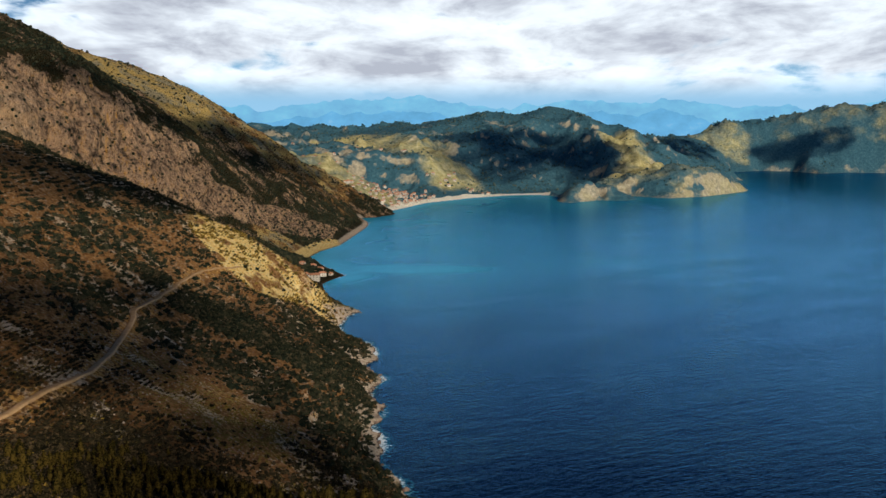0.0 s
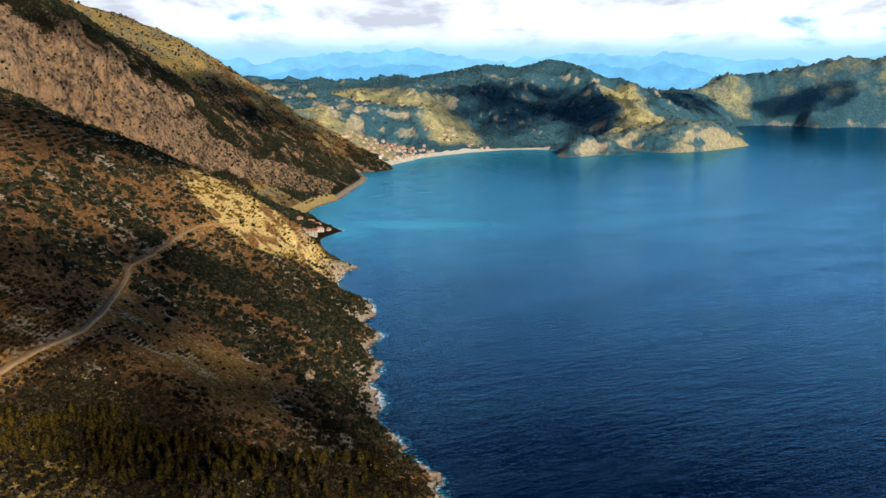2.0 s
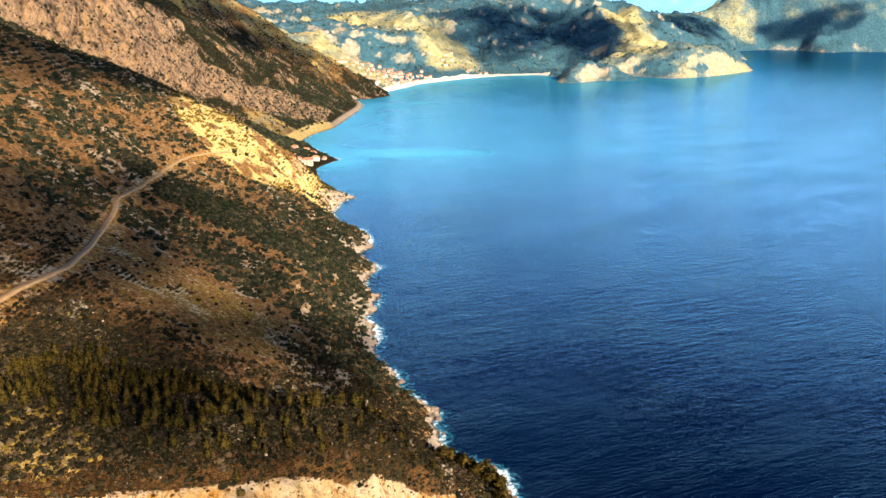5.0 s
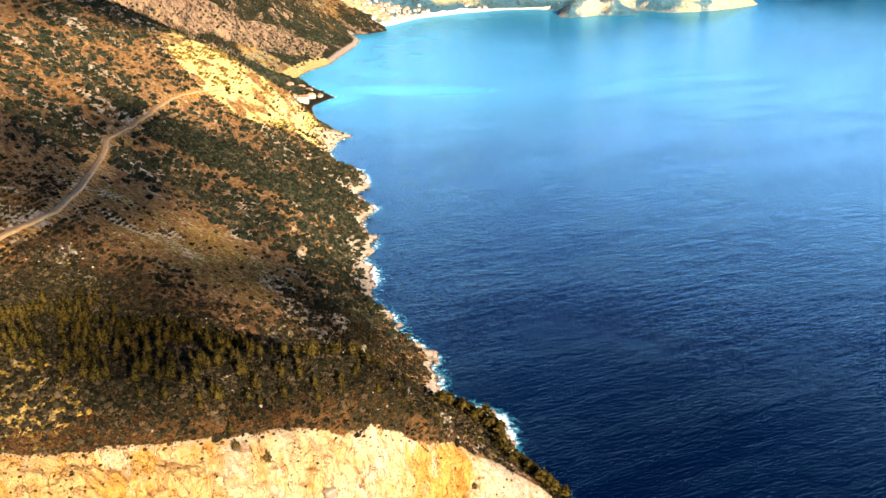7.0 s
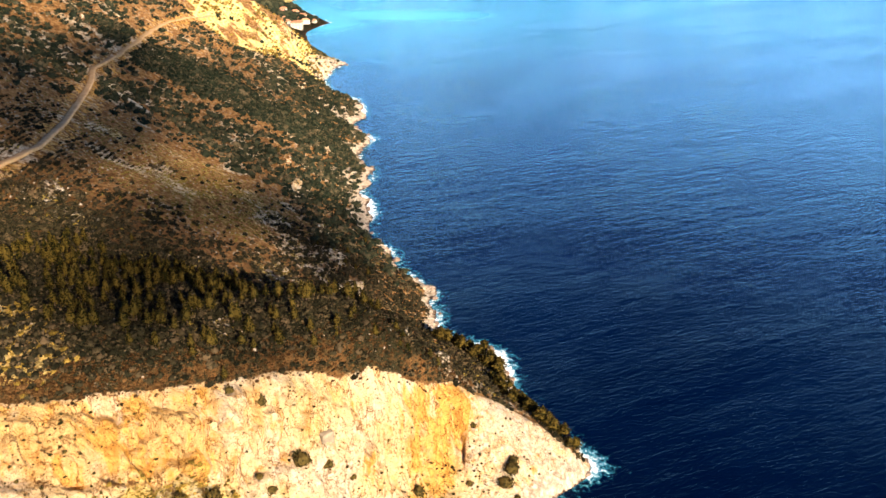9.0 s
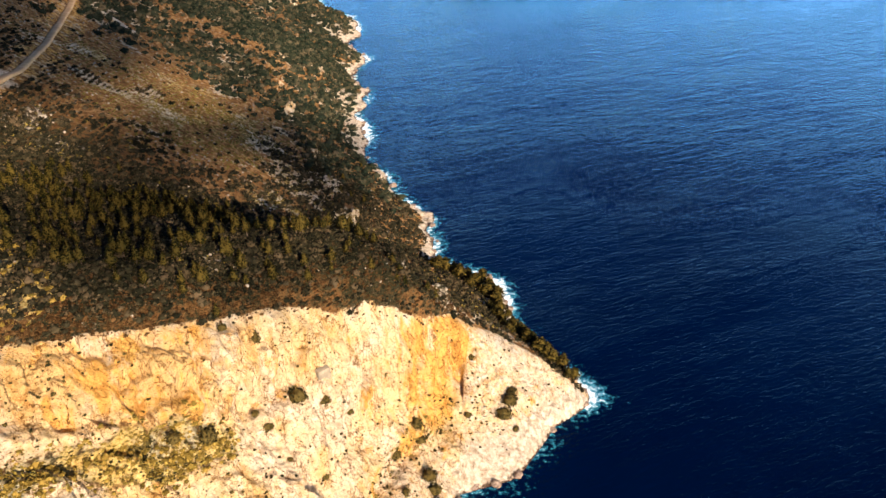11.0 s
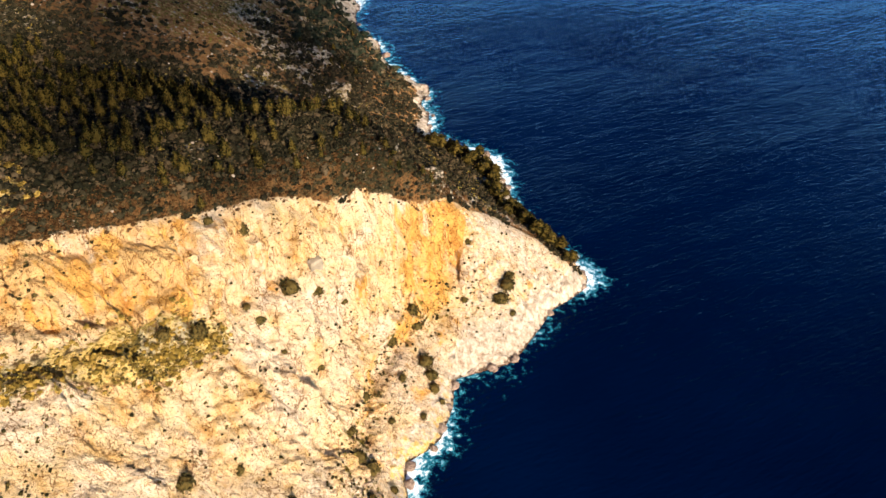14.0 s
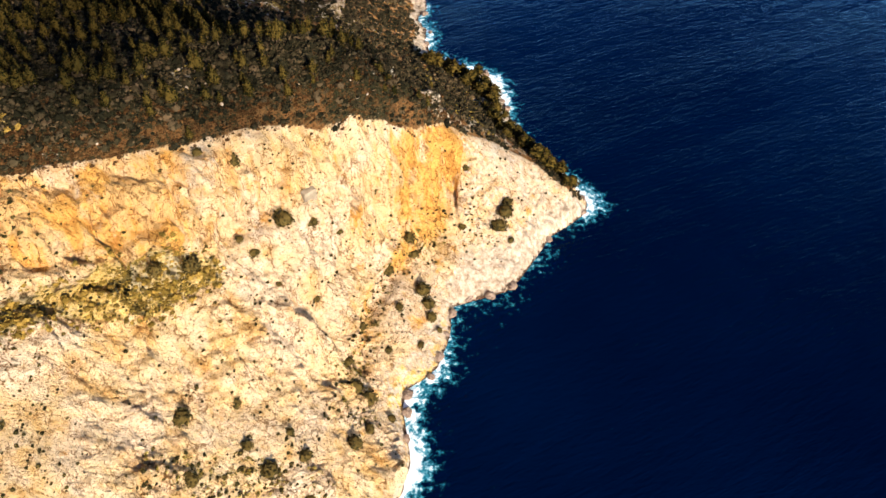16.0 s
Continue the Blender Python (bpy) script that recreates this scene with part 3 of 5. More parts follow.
run = 0.74 * X + 0.66 * Y
flute = fbm(run / 8.5 + 0.4 * fbm(X / 9, Y / 9, Z / 9, octaves=2, seed=45), Z / 55, octaves=4, seed=44, ridged=True)
rib = rib + upper * (3.0 * fbm(run / 13, Z / 40, octaves=3, seed=46) - 3.2 * smooth(flute, 0.74, 0.92))


def slabs(wide, tall, seed):
    """Upright blocks of rock, each one a little proud of the next or behind it."""
    u = run / wide + 0.5 * fbm(X / 11, Y / 11, Z / 14, octaves=3, seed=seed)
    level = Z / tall + 1.7 * lattice(np.floor(u), 0 * X, 0 * X, seed + 1) + 0.5 * fbm(X / 8, Y / 8, octaves=2, seed=seed + 2)
    return lattice(np.floor(u), np.floor(level), 0 * X, seed + 3)


rib = rib + upper * (2.8 * slabs(9.0, 17.0, 81) + 1.6 * slabs(3.8, 7.5, 85)) + 1.2 * (1 - upper) * slabs(5.0, 6.0, 89)
cut = -1.7 * np.exp(-(away_from(X, Y, [(-48, 267), (-49.5, 262), (-51.5, 254), (-54, 244)], 1) / 1.2) ** 2)
edge_x = X - np.interp(Y, [236, 240, 257, 263, 280, 288, 297, 305], [-26, -24, -21, -19, -13, -8, -3, 0])
cut = cut + smooth(Y, 234, 242) * smooth(Y, 290, 280) * (2.8 * np.exp(-((edge_x + 3.0) / 2.6) ** 2) - 4.6 * np.exp(-((edge_x - 2.6) / 2.6) ** 2))
edge_y = Y - np.interp(X, [-120, -98, -89, -82, -73, -62], [190, 204, 210, 221, 230, 238])
cut = cut + smooth(X, -62, -70) * (4.2 * np.exp(-((edge_y - 3.4) / 2.6) ** 2) - 4.5 * np.exp(-((edge_y + 1.0) / 2.2) ** 2))
push = rib * amount + cut * smooth(below, 2, 6) * smooth(Z, 2, 8)
PX, PY, PZ = X + nx_ / ln * push, Y + ny_ / ln * push, Z + push / ln
rib2 = fbm(X / 70, Y / 70, Z / 200, octaves=5, seed=61, ridged=True) * 24 - 6 + 14 * fbm(X / 26, Y / 26, Z / 60, octaves=4, seed=64, ridged=True) - 16 * smooth(fbm(X / 60, Y / 60, Z / 300, octaves=3, seed=66, ridged=True), 0.5, 0.85)
wt, wf = np.array(WALL_TOP, float), np.array(WALL_FOOT, float)
crags = smooth(Y - np.interp(X, wf[:, 0], wf[:, 1]), -20, 15) * smooth(np.interp(X, wt[:, 0], wt[:, 1]) - Y, -15, 20) * (X > -1000) * (X < -225)
amount2 = np.maximum(cliff * far_off, 0.9 * crags)
PX, PY = PX + nx_ / ln * rib2 * amount2, PY + ny_ / ln * rib2 * amount2

n_big = fbm(X / 60, Y / 60, octaves=4, seed=71)
n_mid = fbm(X / 18, Y / 18, octaves=4, seed=77)
south = smooth(below + 2.5 * n_mid, -1.5, 1.5) * (X > -400)
ledge = smooth(away_from(X, Y, [(-112, 184), (-98, 200), (-88, 210), (-80, 219), (-68, 229), (-60, 236)], 3) + 7 * n_mid, 6.0, 1.5)
outcrop = 0.20 + 0.36 * smooth(n_mid + 0.5 * n_big, -0.1, 0.45) - 0.2 * smooth(Y, 400, 340)
rock_m = np.clip(np.maximum.reduce([south * (1 - 0.9 * ledge), np.clip(1.3 - shore / 8, 0, 1) * (Y < 1160), outcrop * (1 - 0.6 * smooth(Y, 430, 340)), 0.3 * bluff, 0.5 * smooth(road_gap + 9 * n_mid, 11, 5) * (Y < 880), cliff * smooth(Y, 380, 600) * (0.68 + 0.7 * n_mid), crags * (0.85 + 0.55 * n_mid)]), 0, 1)
band = smooth(away_from(X, Y, [(-222, 690), (-160, 718), (-95, 720)]) + 10 * n_mid, 34, 16)
brown = smooth(away_from(X, Y, [(-172, 486), (-146, 505), (-108, 524), (-112, 440), (-140, 448)]) + 22 * n_mid, 42, 14)
slide = smooth(np.minimum(away_from(X, Y, [(-236, 905), (-208, 890), (-182, 955), (-150, 972), (-128, 990), (-112, 1060)]), away_from(X, Y, [(-240, 930), (-230, 1020), (-200, 1060), (-165, 1040), (-140, 1040)])) + 14 * n_mid + 10 * n_big, 50, 30)
sand_m = smooth(away_from(X, Y, COAST_COVE[6:9], 8), 52, 24) * (Z < 11)
meadow = smooth(np.hypot((X + 290) / 70, (Y - 1520) / 60), 1.2, 0.7) + smooth(away_from(X, Y, RIDGE[1:9]) + 90 * n_big + 50 * n_mid, 310, 150) * far_off + smooth(away_from(X, Y, [(-640, 1760), (-555, 1770), (-590, 1900)]) + 60 * n_big, 130, 50)
meadow = meadow * (1 - 0.8 * crags)
scrub_m = np.clip(0.58 + 0.5 * n_big + 0.35 * n_mid + 0.5 * band - 0.55 * brown + 0.8 * far_off - 0.9 * meadow + 0.35 * smooth(Y, 430, 340) - 0.2 * smooth(below, -9, -2) * (Y < 345), 0, 1)
# sunlit corner of the cliff top, painted in as pale and gold ground
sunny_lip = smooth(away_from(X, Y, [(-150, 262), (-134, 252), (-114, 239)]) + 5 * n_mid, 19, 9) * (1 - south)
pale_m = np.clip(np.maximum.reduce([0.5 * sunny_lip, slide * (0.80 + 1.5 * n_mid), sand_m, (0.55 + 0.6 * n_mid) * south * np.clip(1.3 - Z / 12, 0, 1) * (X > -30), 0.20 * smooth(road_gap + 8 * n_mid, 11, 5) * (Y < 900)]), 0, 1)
coast_rock = np.clip(1.45 - shore / (7 + 17 * smooth(n_big + 0.6 * n_mid, -0.25, 0.45)), 0, 1) * (Y < 1160) * smooth(Y, 330, 380)
coast_far = np.clip(1.4 - shore / 13, 0, 1) * smooth(Y, 1640, 1720) * (Z > 0)
tip_rock = smooth(away_from(X, Y, [(2, 326), (20, 340), (38, 341)], 3) + 5 * n_mid, 9, 3) * (1 - south)
pink_m = np.clip(np.maximum.reduce([0.45 * tip_rock, coast_rock, coast_far, 0.55 * south * smooth(Z, 12, 3) * (X > -40) + 0.45 * south * smooth(X, 4, 16), outcrop * 1.0 * (1 - south) * (1 - slide) * (1 - far_off)]), 0, 1)
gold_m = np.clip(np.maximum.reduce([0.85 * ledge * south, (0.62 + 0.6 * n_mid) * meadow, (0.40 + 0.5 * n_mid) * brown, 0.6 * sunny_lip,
                                    0.55 * smooth(slide, 0.02, 0.4) * (0.8 + 1.4 * n_big), 0.12 * (1 - south) * smooth(below, -14, -2) * (Y < 345)]), 0, 1) * (1 - sand_m)
floor_g = np.exp(-((edge_x - 4 - 6 * n_mid) / 5.0) ** 2) * smooth(Y, 232, 240) * smooth(Y, 312, 300)
hollow = smooth(np.minimum(away_from(X - 7, Y + 3, GULLY, 3), away_from(X - 14, Y - 2, GULLY[2:5], 3)) + 8 * n_mid, 9, 2) * south
hollow = np.maximum(hollow, 0.9 * floor_g * south)
rock_m, pale_m, scrub_m = rock_m * (1 - 0.22 * hollow) * (1 - 0.25 * floor_g * south), pale_m * (1 - 0.8 * hollow), scrub_m * (1 - 0.5 * hollow)
stain = np.maximum.reduce([0.75 * smooth(road_gap + 9 * n_mid, 16, 8) * (Y < 900), south * smooth(away_from(X, Y, [(-6, 300), (3, 312), (7, 320)], 3) + 5 * n_mid, 13, 3) * 0.95, south * smooth(away_from(X, Y, [(-125, 204), (-95, 226), (-70, 243)], 3) + 7 * n_mid, 24, 2) * 0.68, south * np.exp(-((edge_x - 0.5 + 1.5 * n_mid) / 4.5) ** 2) * smooth(Y, 236, 244) * smooth(Y, 308, 298) * 0.62,
                           0.30 * hollow, far_off * cliff * np.clip(0.10 + 0.5 * n_big, 0, 0.5),
                           south * smooth(below, 0, 4) * smooth(Y - np.interp(X, [p[0] for p in FOOT], [p[1] for p in FOOT]), -4, 1) * (0.10 + 0.55 * n_big)])
keep = (np.maximum.reduce([Z[:-1, :-1], Z[1:, :-1], Z[:-1, 1:], Z[1:, 1:]]) > -5)
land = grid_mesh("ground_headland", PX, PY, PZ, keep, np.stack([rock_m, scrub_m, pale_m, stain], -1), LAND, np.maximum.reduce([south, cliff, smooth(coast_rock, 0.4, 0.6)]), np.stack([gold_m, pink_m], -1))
tagged(land, "steep limestone headland with orange cliff and dry scrub", "headland", kind="structure")
PEAKS = [(-328, 3434, 194), (-197, 3544, 211), (-57, 3600, 243), (112, 3648, 279), (223, 3693, 294), (337, 3735, 270), (401, 3759, 300), (464, 3772, 320), (562, 3758, 302), (660, 3742, 255),
         (791, 3768, 201), (922, 3790, 188), (1052, 3807, 183), (1184, 3821, 157), (1312, 3884, 63)]
HILL_FOOT = [(32, 2920, 24), (170, 2955, 16), (314, 3004, 18), (430, 2969, 26), (556, 3009, 50)]
SPUR_EAST = [(697, 3430, 198), (731, 3269, 148), (752, 3162, 92), (669, 2976, 65)]
SPUR_MID = [(407, 3476, 193), (315, 3235, 110), (279, 3067, 50)]
LIT_HILL = [(-422, 3273, 157), (-319, 3335, 173), (-175, 3145, 166), (-68, 2999, 184), (12, 2950, 126), (31, 2900, 70)]
VILLAGE_VALLEY = [(-442, 2967, 141), (-268, 2787, 82), (-219, 2641, 44), (-141, 2496, 26), (-78, 2649, 16), (-215, 2400, 24)]
WEST_SLOPE = [(-900, 2900, 240), (-476, 2708, 141), (-358, 2626, 100), (-250, 2468, 48)]
BACK_HILL = [(-1300, 3700, 200), (-817, 3916, 175), (-778, 4127, 198), (-673, 4247, 222), (-527, 4318, 202), (-352, 4286, 182), (0, 4250, 120), (800, 4300, 90)]
ISLET = [(402, 2650, 36), (460, 2681, 54), (528, 2712, 43), (590, 2860, 22)]
LAGOON_HEAD = [(638, 2880, 63), (722, 2871, 75), (813, 2856, 82), (922, 2897, 66), (995, 2945, 40), (1075, 3060, 18)]
LAGOON_BACK = [(1059, 3441, 74), (1127, 3480, 50)]
BAY_BED = [(-110, 2200, -14), (-30, 2380, -14), (60, 2560, -14), (200, 2690, -14), (300, 2500, -30), (480, 2520, -30), (760, 2620, -30), (1060, 2860, -30), (1260, 3080, -30), (1330, 3300, -25), (1450, 3700, -25),
           (1600, 4050, -25), (1900, 3950, -25), (2300, 3980, -25), (2800, 3900, -25), (600, 1900, -80), (1600, 3000, -80)]
EAST_RANGE = [(1357, 4584, 213), (1587, 4551, 246), (1750, 4502, 231), (1828, 4482, 278), (2028, 4406, 315), (2213, 4316, 330), (2510, 4150, 345)]
EAST_SHORE = [(1534, 4464, 105), (1639, 4416, 39), (1836, 4262, 74), (1955, 4274, 68), (2058, 4337, 251), (2161, 4275, 181)]
DISTANCE = [(-1507, 4710, 316), (-1274, 4778, 364), (-1004, 4842, 327), (-723, 4892, 373), (-435, 4926, 393), (-143, 4943, 406), (53, 4945, 361), (379, 4930, 334), (571, 4912, 372), (886, 4865, 390), (1102, 4821, 357), (1220, 4792, 400), (1484, 4717, 342), (1678, 4652, 358), (1838, 4591, 348), (1993, 4526, 326), (2273, 4392, 363)]

far_height = surface([along(BAY, 40), along(PEAKS, 70), along(HILL_FOOT, 80), along(SPUR_EAST, 60), along(SPUR_MID, 60), along(LIT_HILL, 60), along(VILLAGE_VALLEY, 900), along(WEST_SLOPE, 80),
                      along(BACK_HILL, 120), along(ISLET, 30), along(LAGOON_HEAD, 40), along(LAGOON_BACK, 40), np.array(VILLAGE_VALLEY, float), np.array(BAY_BED, float), along(EAST_RANGE, 70), np.array(EAST_SHORE, float),
                      np.array([(1300, 4890, 60), (1700, 4880, 90), (2050, 4780, 150), (2500, 4600, 150), (2900, 4300, 250), (2900, 4900, 60)], float)])
fx = steps((-1700, -600, 22), (-600, 1300, 7.5), (1300, 2900, 12))
fy = steps((2180, 3200, 7.5), (3200, 3900, 9), (3900, 4900, 14))
FX, FY = np.meshgrid(fx, fy)
FZ = far_height(FX, FY)
FZ = np.where(FY < 2260, np.minimum(FZ, near_height(FX, FY) - 3), FZ)
bay_gap = away_from(FX, FY, BAY, 15)
up = smooth(bay_gap, 15, 200) * (FZ > 0)
FZ0 = FZ
calm = 0.12 + 0.88 * smooth(away_from(FX, FY, PEAKS), 30, 260)
FZ = FZ + up * calm * (62 * (fbm(FX / 230, FY / 230, octaves=6, seed=101, ridged=True) - 0.28) + 16 * fbm(FX / 70, FY / 70, octaves=5, seed=105, ridged=True) - 6)
FZ = FZ + (FZ0 > 0) * smooth(bay_gap, 0, 25) * (1 - up) * (4 + 9 * (FX > 350)) * fbm(FX / 34, FY / 34, octaves=5, seed=111, ridged=True)
fgx, fgy = np.gradient(FZ, fx, axis=1), np.gradient(FZ, fy, axis=0)
fgrade = np.hypot(fgx, fgy)
beach_gap = away_from(FX, FY, BAY[1:7], 10)
low_shore = np.clip(1 - bay_gap / 45, 0, 1)
# slopes that should look sunlit; the colour, not the lamp, makes them gold
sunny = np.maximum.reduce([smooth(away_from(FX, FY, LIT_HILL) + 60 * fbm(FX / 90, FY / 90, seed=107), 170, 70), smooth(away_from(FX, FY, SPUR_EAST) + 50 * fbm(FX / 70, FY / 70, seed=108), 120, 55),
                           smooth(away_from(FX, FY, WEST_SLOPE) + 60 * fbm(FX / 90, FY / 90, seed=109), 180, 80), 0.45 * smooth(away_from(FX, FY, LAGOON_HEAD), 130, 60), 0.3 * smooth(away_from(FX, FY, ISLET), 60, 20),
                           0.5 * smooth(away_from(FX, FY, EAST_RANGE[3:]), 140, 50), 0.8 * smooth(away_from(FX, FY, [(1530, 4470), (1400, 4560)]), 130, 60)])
crest = smooth(fbm(FX / 120, FY / 120, FZ / 160, octaves=5, seed=131, ridged=True), 0.42, 0.75) * smooth(FZ, 60, 160)
bare = np.clip(0.06 + 0.26 * crest + 0.10 * smooth(FX, 1200, 1000) + 0.55 * smooth(fgrade, 0.9, 1.6) * (1 - 0.85 * smooth(FX, 1150, 1450)) + 0.45 * low_shore * (FX > 360) + 0.25 * smooth(FX, -150, -350) * (FY < 3400), 0, 1)
sandy = smooth(beach_gap, 34, 20) * (FZ0 < 12)
keep = np.maximum.reduce([FZ[:-1, :-1], FZ[1:, :-1], FZ[:-1, 1:], FZ[1:, 1:]]) > -3
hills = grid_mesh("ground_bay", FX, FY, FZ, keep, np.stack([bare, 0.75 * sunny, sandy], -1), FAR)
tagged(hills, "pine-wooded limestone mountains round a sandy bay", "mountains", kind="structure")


def build_distance():
    """Blue ranges at the edge of sight, one behind the other."""
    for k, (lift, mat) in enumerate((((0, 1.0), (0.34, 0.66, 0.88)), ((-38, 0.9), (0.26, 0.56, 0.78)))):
        p = along(DISTANCE, 12)
        s = np.arange(len(p)) * 12.0
        top = p[:, 2] * lift[1] + lift[0] + 30 * fbm(s / 160, s * 0 + 5 * k, octaves=5, seed=120 + k, ridged=True) - 12
        rows = np.linspace(0, 1, 9)
        scale = 1.0 - 0.006 * k
        xx = p[None, :, 0] * scale + 0 * rows[:, None]
        yy = p[None, :, 1] * scale - 30 * (1 - rows[:, None])
        zz = rows[:, None] * top[None, :] - 5
        # aerial haze is painted on: the ranges glow pale blue, unlit by the sun
        m, node = material("far_range_painted_haze")
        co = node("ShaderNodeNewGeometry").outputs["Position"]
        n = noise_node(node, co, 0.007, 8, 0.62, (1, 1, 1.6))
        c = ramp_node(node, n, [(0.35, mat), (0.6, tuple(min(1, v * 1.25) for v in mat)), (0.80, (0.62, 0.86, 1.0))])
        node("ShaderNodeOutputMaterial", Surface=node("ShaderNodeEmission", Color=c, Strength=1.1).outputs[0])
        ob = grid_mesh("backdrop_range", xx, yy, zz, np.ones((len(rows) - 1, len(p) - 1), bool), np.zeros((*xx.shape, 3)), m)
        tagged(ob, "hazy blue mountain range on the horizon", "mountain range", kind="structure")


build_distance()

# ---- the sea: one sheet to the horizon ----
sx = steps((-6000, -400, 400), (-400, -140, 8), (-140, 90, 1.25), (90, 400, 10), (400, 3000, 60), (3000, 6000, 500))
sy = steps((-1500, 100, 100), (100, 180, 4), (180, 440, 1.25), (440, 800, 2.0), (800, 1120, 4), (1120, 2600, 10), (2600, 3400, 25), (3400, 5000, 100))
SX, SY = np.meshgrid(sx, sy)
d_head, d_slope = away_from(SX, SY, COAST_HEAD, 2), away_from(SX, SY, COAST_SLOPE, 3)
d_cove, d_bay = away_from(SX, SY, COAST_COVE[3:], 15), away_from(SX, SY, BAY[1:7], 20)
shoal = np.hypot((SX + 60) / 210, (SY - 1390) / 85)
shallow = np.maximum.reduce([1.0 * np.exp(-d_cove / 130), 1.0 * np.exp(-d_bay / 150), 1.0 * np.exp(-shoal ** 2), 0.5 * np.exp(-away_from(SX, SY, BAY[12:18], 20) / 30)])
shallow = np.maximum(shallow, 0.72 * np.exp(-np.minimum(d_cove, d_bay) / 1300) * smooth(SY, 600, 1600))
swell = 0.6 + 0.55 * fbm(SX / 26, SY / 26, octaves=3, seed=151)
foam = np.maximum(1.12 * swell * np.exp(-(d_head / 8.0) ** 1.3), 1.05 * swell * np.exp(-(d_slope / 7.5) ** 1.3))
foam = np.maximum(foam, 0.8 * np.exp(-(np.minimum(d_cove, d_bay) / 7) ** 2))
sea = grid_mesh("water", SX, SY, 0 * SX, np.ones((len(sy) - 1, len(sx) - 1), bool), np.stack([shallow, foam, 0 * foam], -1), SEA)
tagged(sea, "deep blue rippled sea with white surf at the rocks", "sea", kind="structure")

# ---- tools for things ----
ROCK = plain_material("grey_limestone", (0.24, 0.165, 0.11), (0.46, 0.35, 0.25), 0.8, 0.95, 0.9, 0.3)
SHOREROCK = plain_material("wet_shore_limestone", (0.085, 0.050, 0.034), (0.30, 0.21, 0.15), 0.9, 0.8, 1.0, 0.5)
BARK = plain_material("pine_bark", (0.05, 0.03, 0.02), (0.14, 0.09, 0.06), 2.0)
ASPHALT = plain_material("worn_asphalt", (0.40, 0.22, 0.085), (0.60, 0.37, 0.17), 0.25, 0.9, 0.3, 0.05)
DIRT = plain_material("pale_dirt_track", (0.34, 0.25, 0.15), (0.52, 0.42, 0.30), 0.4, 0.95, 0.4, 0.1)
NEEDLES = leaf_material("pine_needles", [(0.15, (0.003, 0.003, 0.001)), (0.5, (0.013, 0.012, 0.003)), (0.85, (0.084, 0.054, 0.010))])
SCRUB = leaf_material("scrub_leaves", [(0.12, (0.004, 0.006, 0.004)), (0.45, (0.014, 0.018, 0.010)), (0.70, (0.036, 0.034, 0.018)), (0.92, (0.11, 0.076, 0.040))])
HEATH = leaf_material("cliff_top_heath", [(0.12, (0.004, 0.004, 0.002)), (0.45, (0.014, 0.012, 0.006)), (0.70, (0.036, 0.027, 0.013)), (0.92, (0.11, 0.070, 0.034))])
DARKLEAF = leaf_material("shrub_leaves", [(0.15, (0.010, 0.008, 0.003)), (0.55, (0.034, 0.026, 0.008)), (0.9, (0.095, 0.062, 0.016))])
OLIVE = leaf_material("ledge_leaves", [(0.15, (0.045, 0.028, 0.005)), (0.55, (0.14, 0.088, 0.015)), (0.9, (0.32, 0.195, 0.038))])
RUSSET = leaf_material("russet_scrub", [(0.15, (0.014, 0.007, 0.003)), (0.55, (0.048, 0.023, 0.008)), (0.9, (0.12, 0.060, 0.020))])
DRYLEAF = leaf_material("dry_grass_tufts", [(0.15, (0.075, 0.048, 0.008)), (0.55, (0.17, 0.115, 0.02)), (0.9, (0.26, 0.19, 0.05))])
# distance haze is put into these teal leaves, as on the hills behind
HAZED_WOODS = leaf_material("far_pine_woods_hazed", [(0.15, (0.022, 0.048, 0.056)), (0.55, (0.048, 0.086, 0.090)), (0.9, (0.10, 0.12, 0.095))])
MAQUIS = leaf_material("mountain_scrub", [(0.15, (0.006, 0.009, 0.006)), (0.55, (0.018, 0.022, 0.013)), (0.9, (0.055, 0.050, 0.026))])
rng = np.random.default_rng(5)


def ball(level):
    bm = bmesh.new()
    bmesh.ops.create_icosphere(bm, subdivisions=level, radius=1.0)
    v = np.array([q.co[:] for q in bm.verts])
    f = np.array([[q.index for q in face.verts] for face in bm.faces])
    bm.free()
    return v, f


BALLS = {k: ball(k) for k in (1, 2, 3)}


def lumpy(level, seed, rough=0.3, freq=1.6):
    v, f = BALLS[level]
    n = 1 + rough * fbm(v[:, 0] * freq + seed * 7.1, v[:, 1] * freq, v[:, 2] * freq, octaves=3, seed=seed)
    return v * n[:, None], f


def tufts(count, seed, size, squash=1.0, low=-0.2, shape=None):
    """Small leaf clumps, bent triangles set over a rounded crown."""
    r = np.random.default_rng(seed)
    d = r.normal(size=(count, 3))
    d /= np.linalg.norm(d, axis=1)[:, None]
    d[:, 2] = np.maximum(d[:, 2], low)
    place = d * r.uniform(0.72, 1.10, (count, 1)) * (1, 1, squash)
    if shape is not None:
        place = shape(place, r)
    a = r.normal(size=(count, 3))
    a /= np.linalg.norm(a, axis=1)[:, None]
    b = np.cross(a, d + 0.6 * r.normal(size=(count, 3)))
    b /= np.linalg.norm(b, axis=1)[:, None] + 1e-6
    s = size * r.uniform(0.6, 1.4, (count, 1))
    v = np.stack([place - a * s, place + b * s * 0.9, place + a * s, place - b * s * 0.7 + d * s * 0.5], 1).reshape(-1, 3)
    k = np.arange(count)[:, None] * 4
    return v, np.concatenate([k + [0, 1, 2], k + [0, 2, 3]])


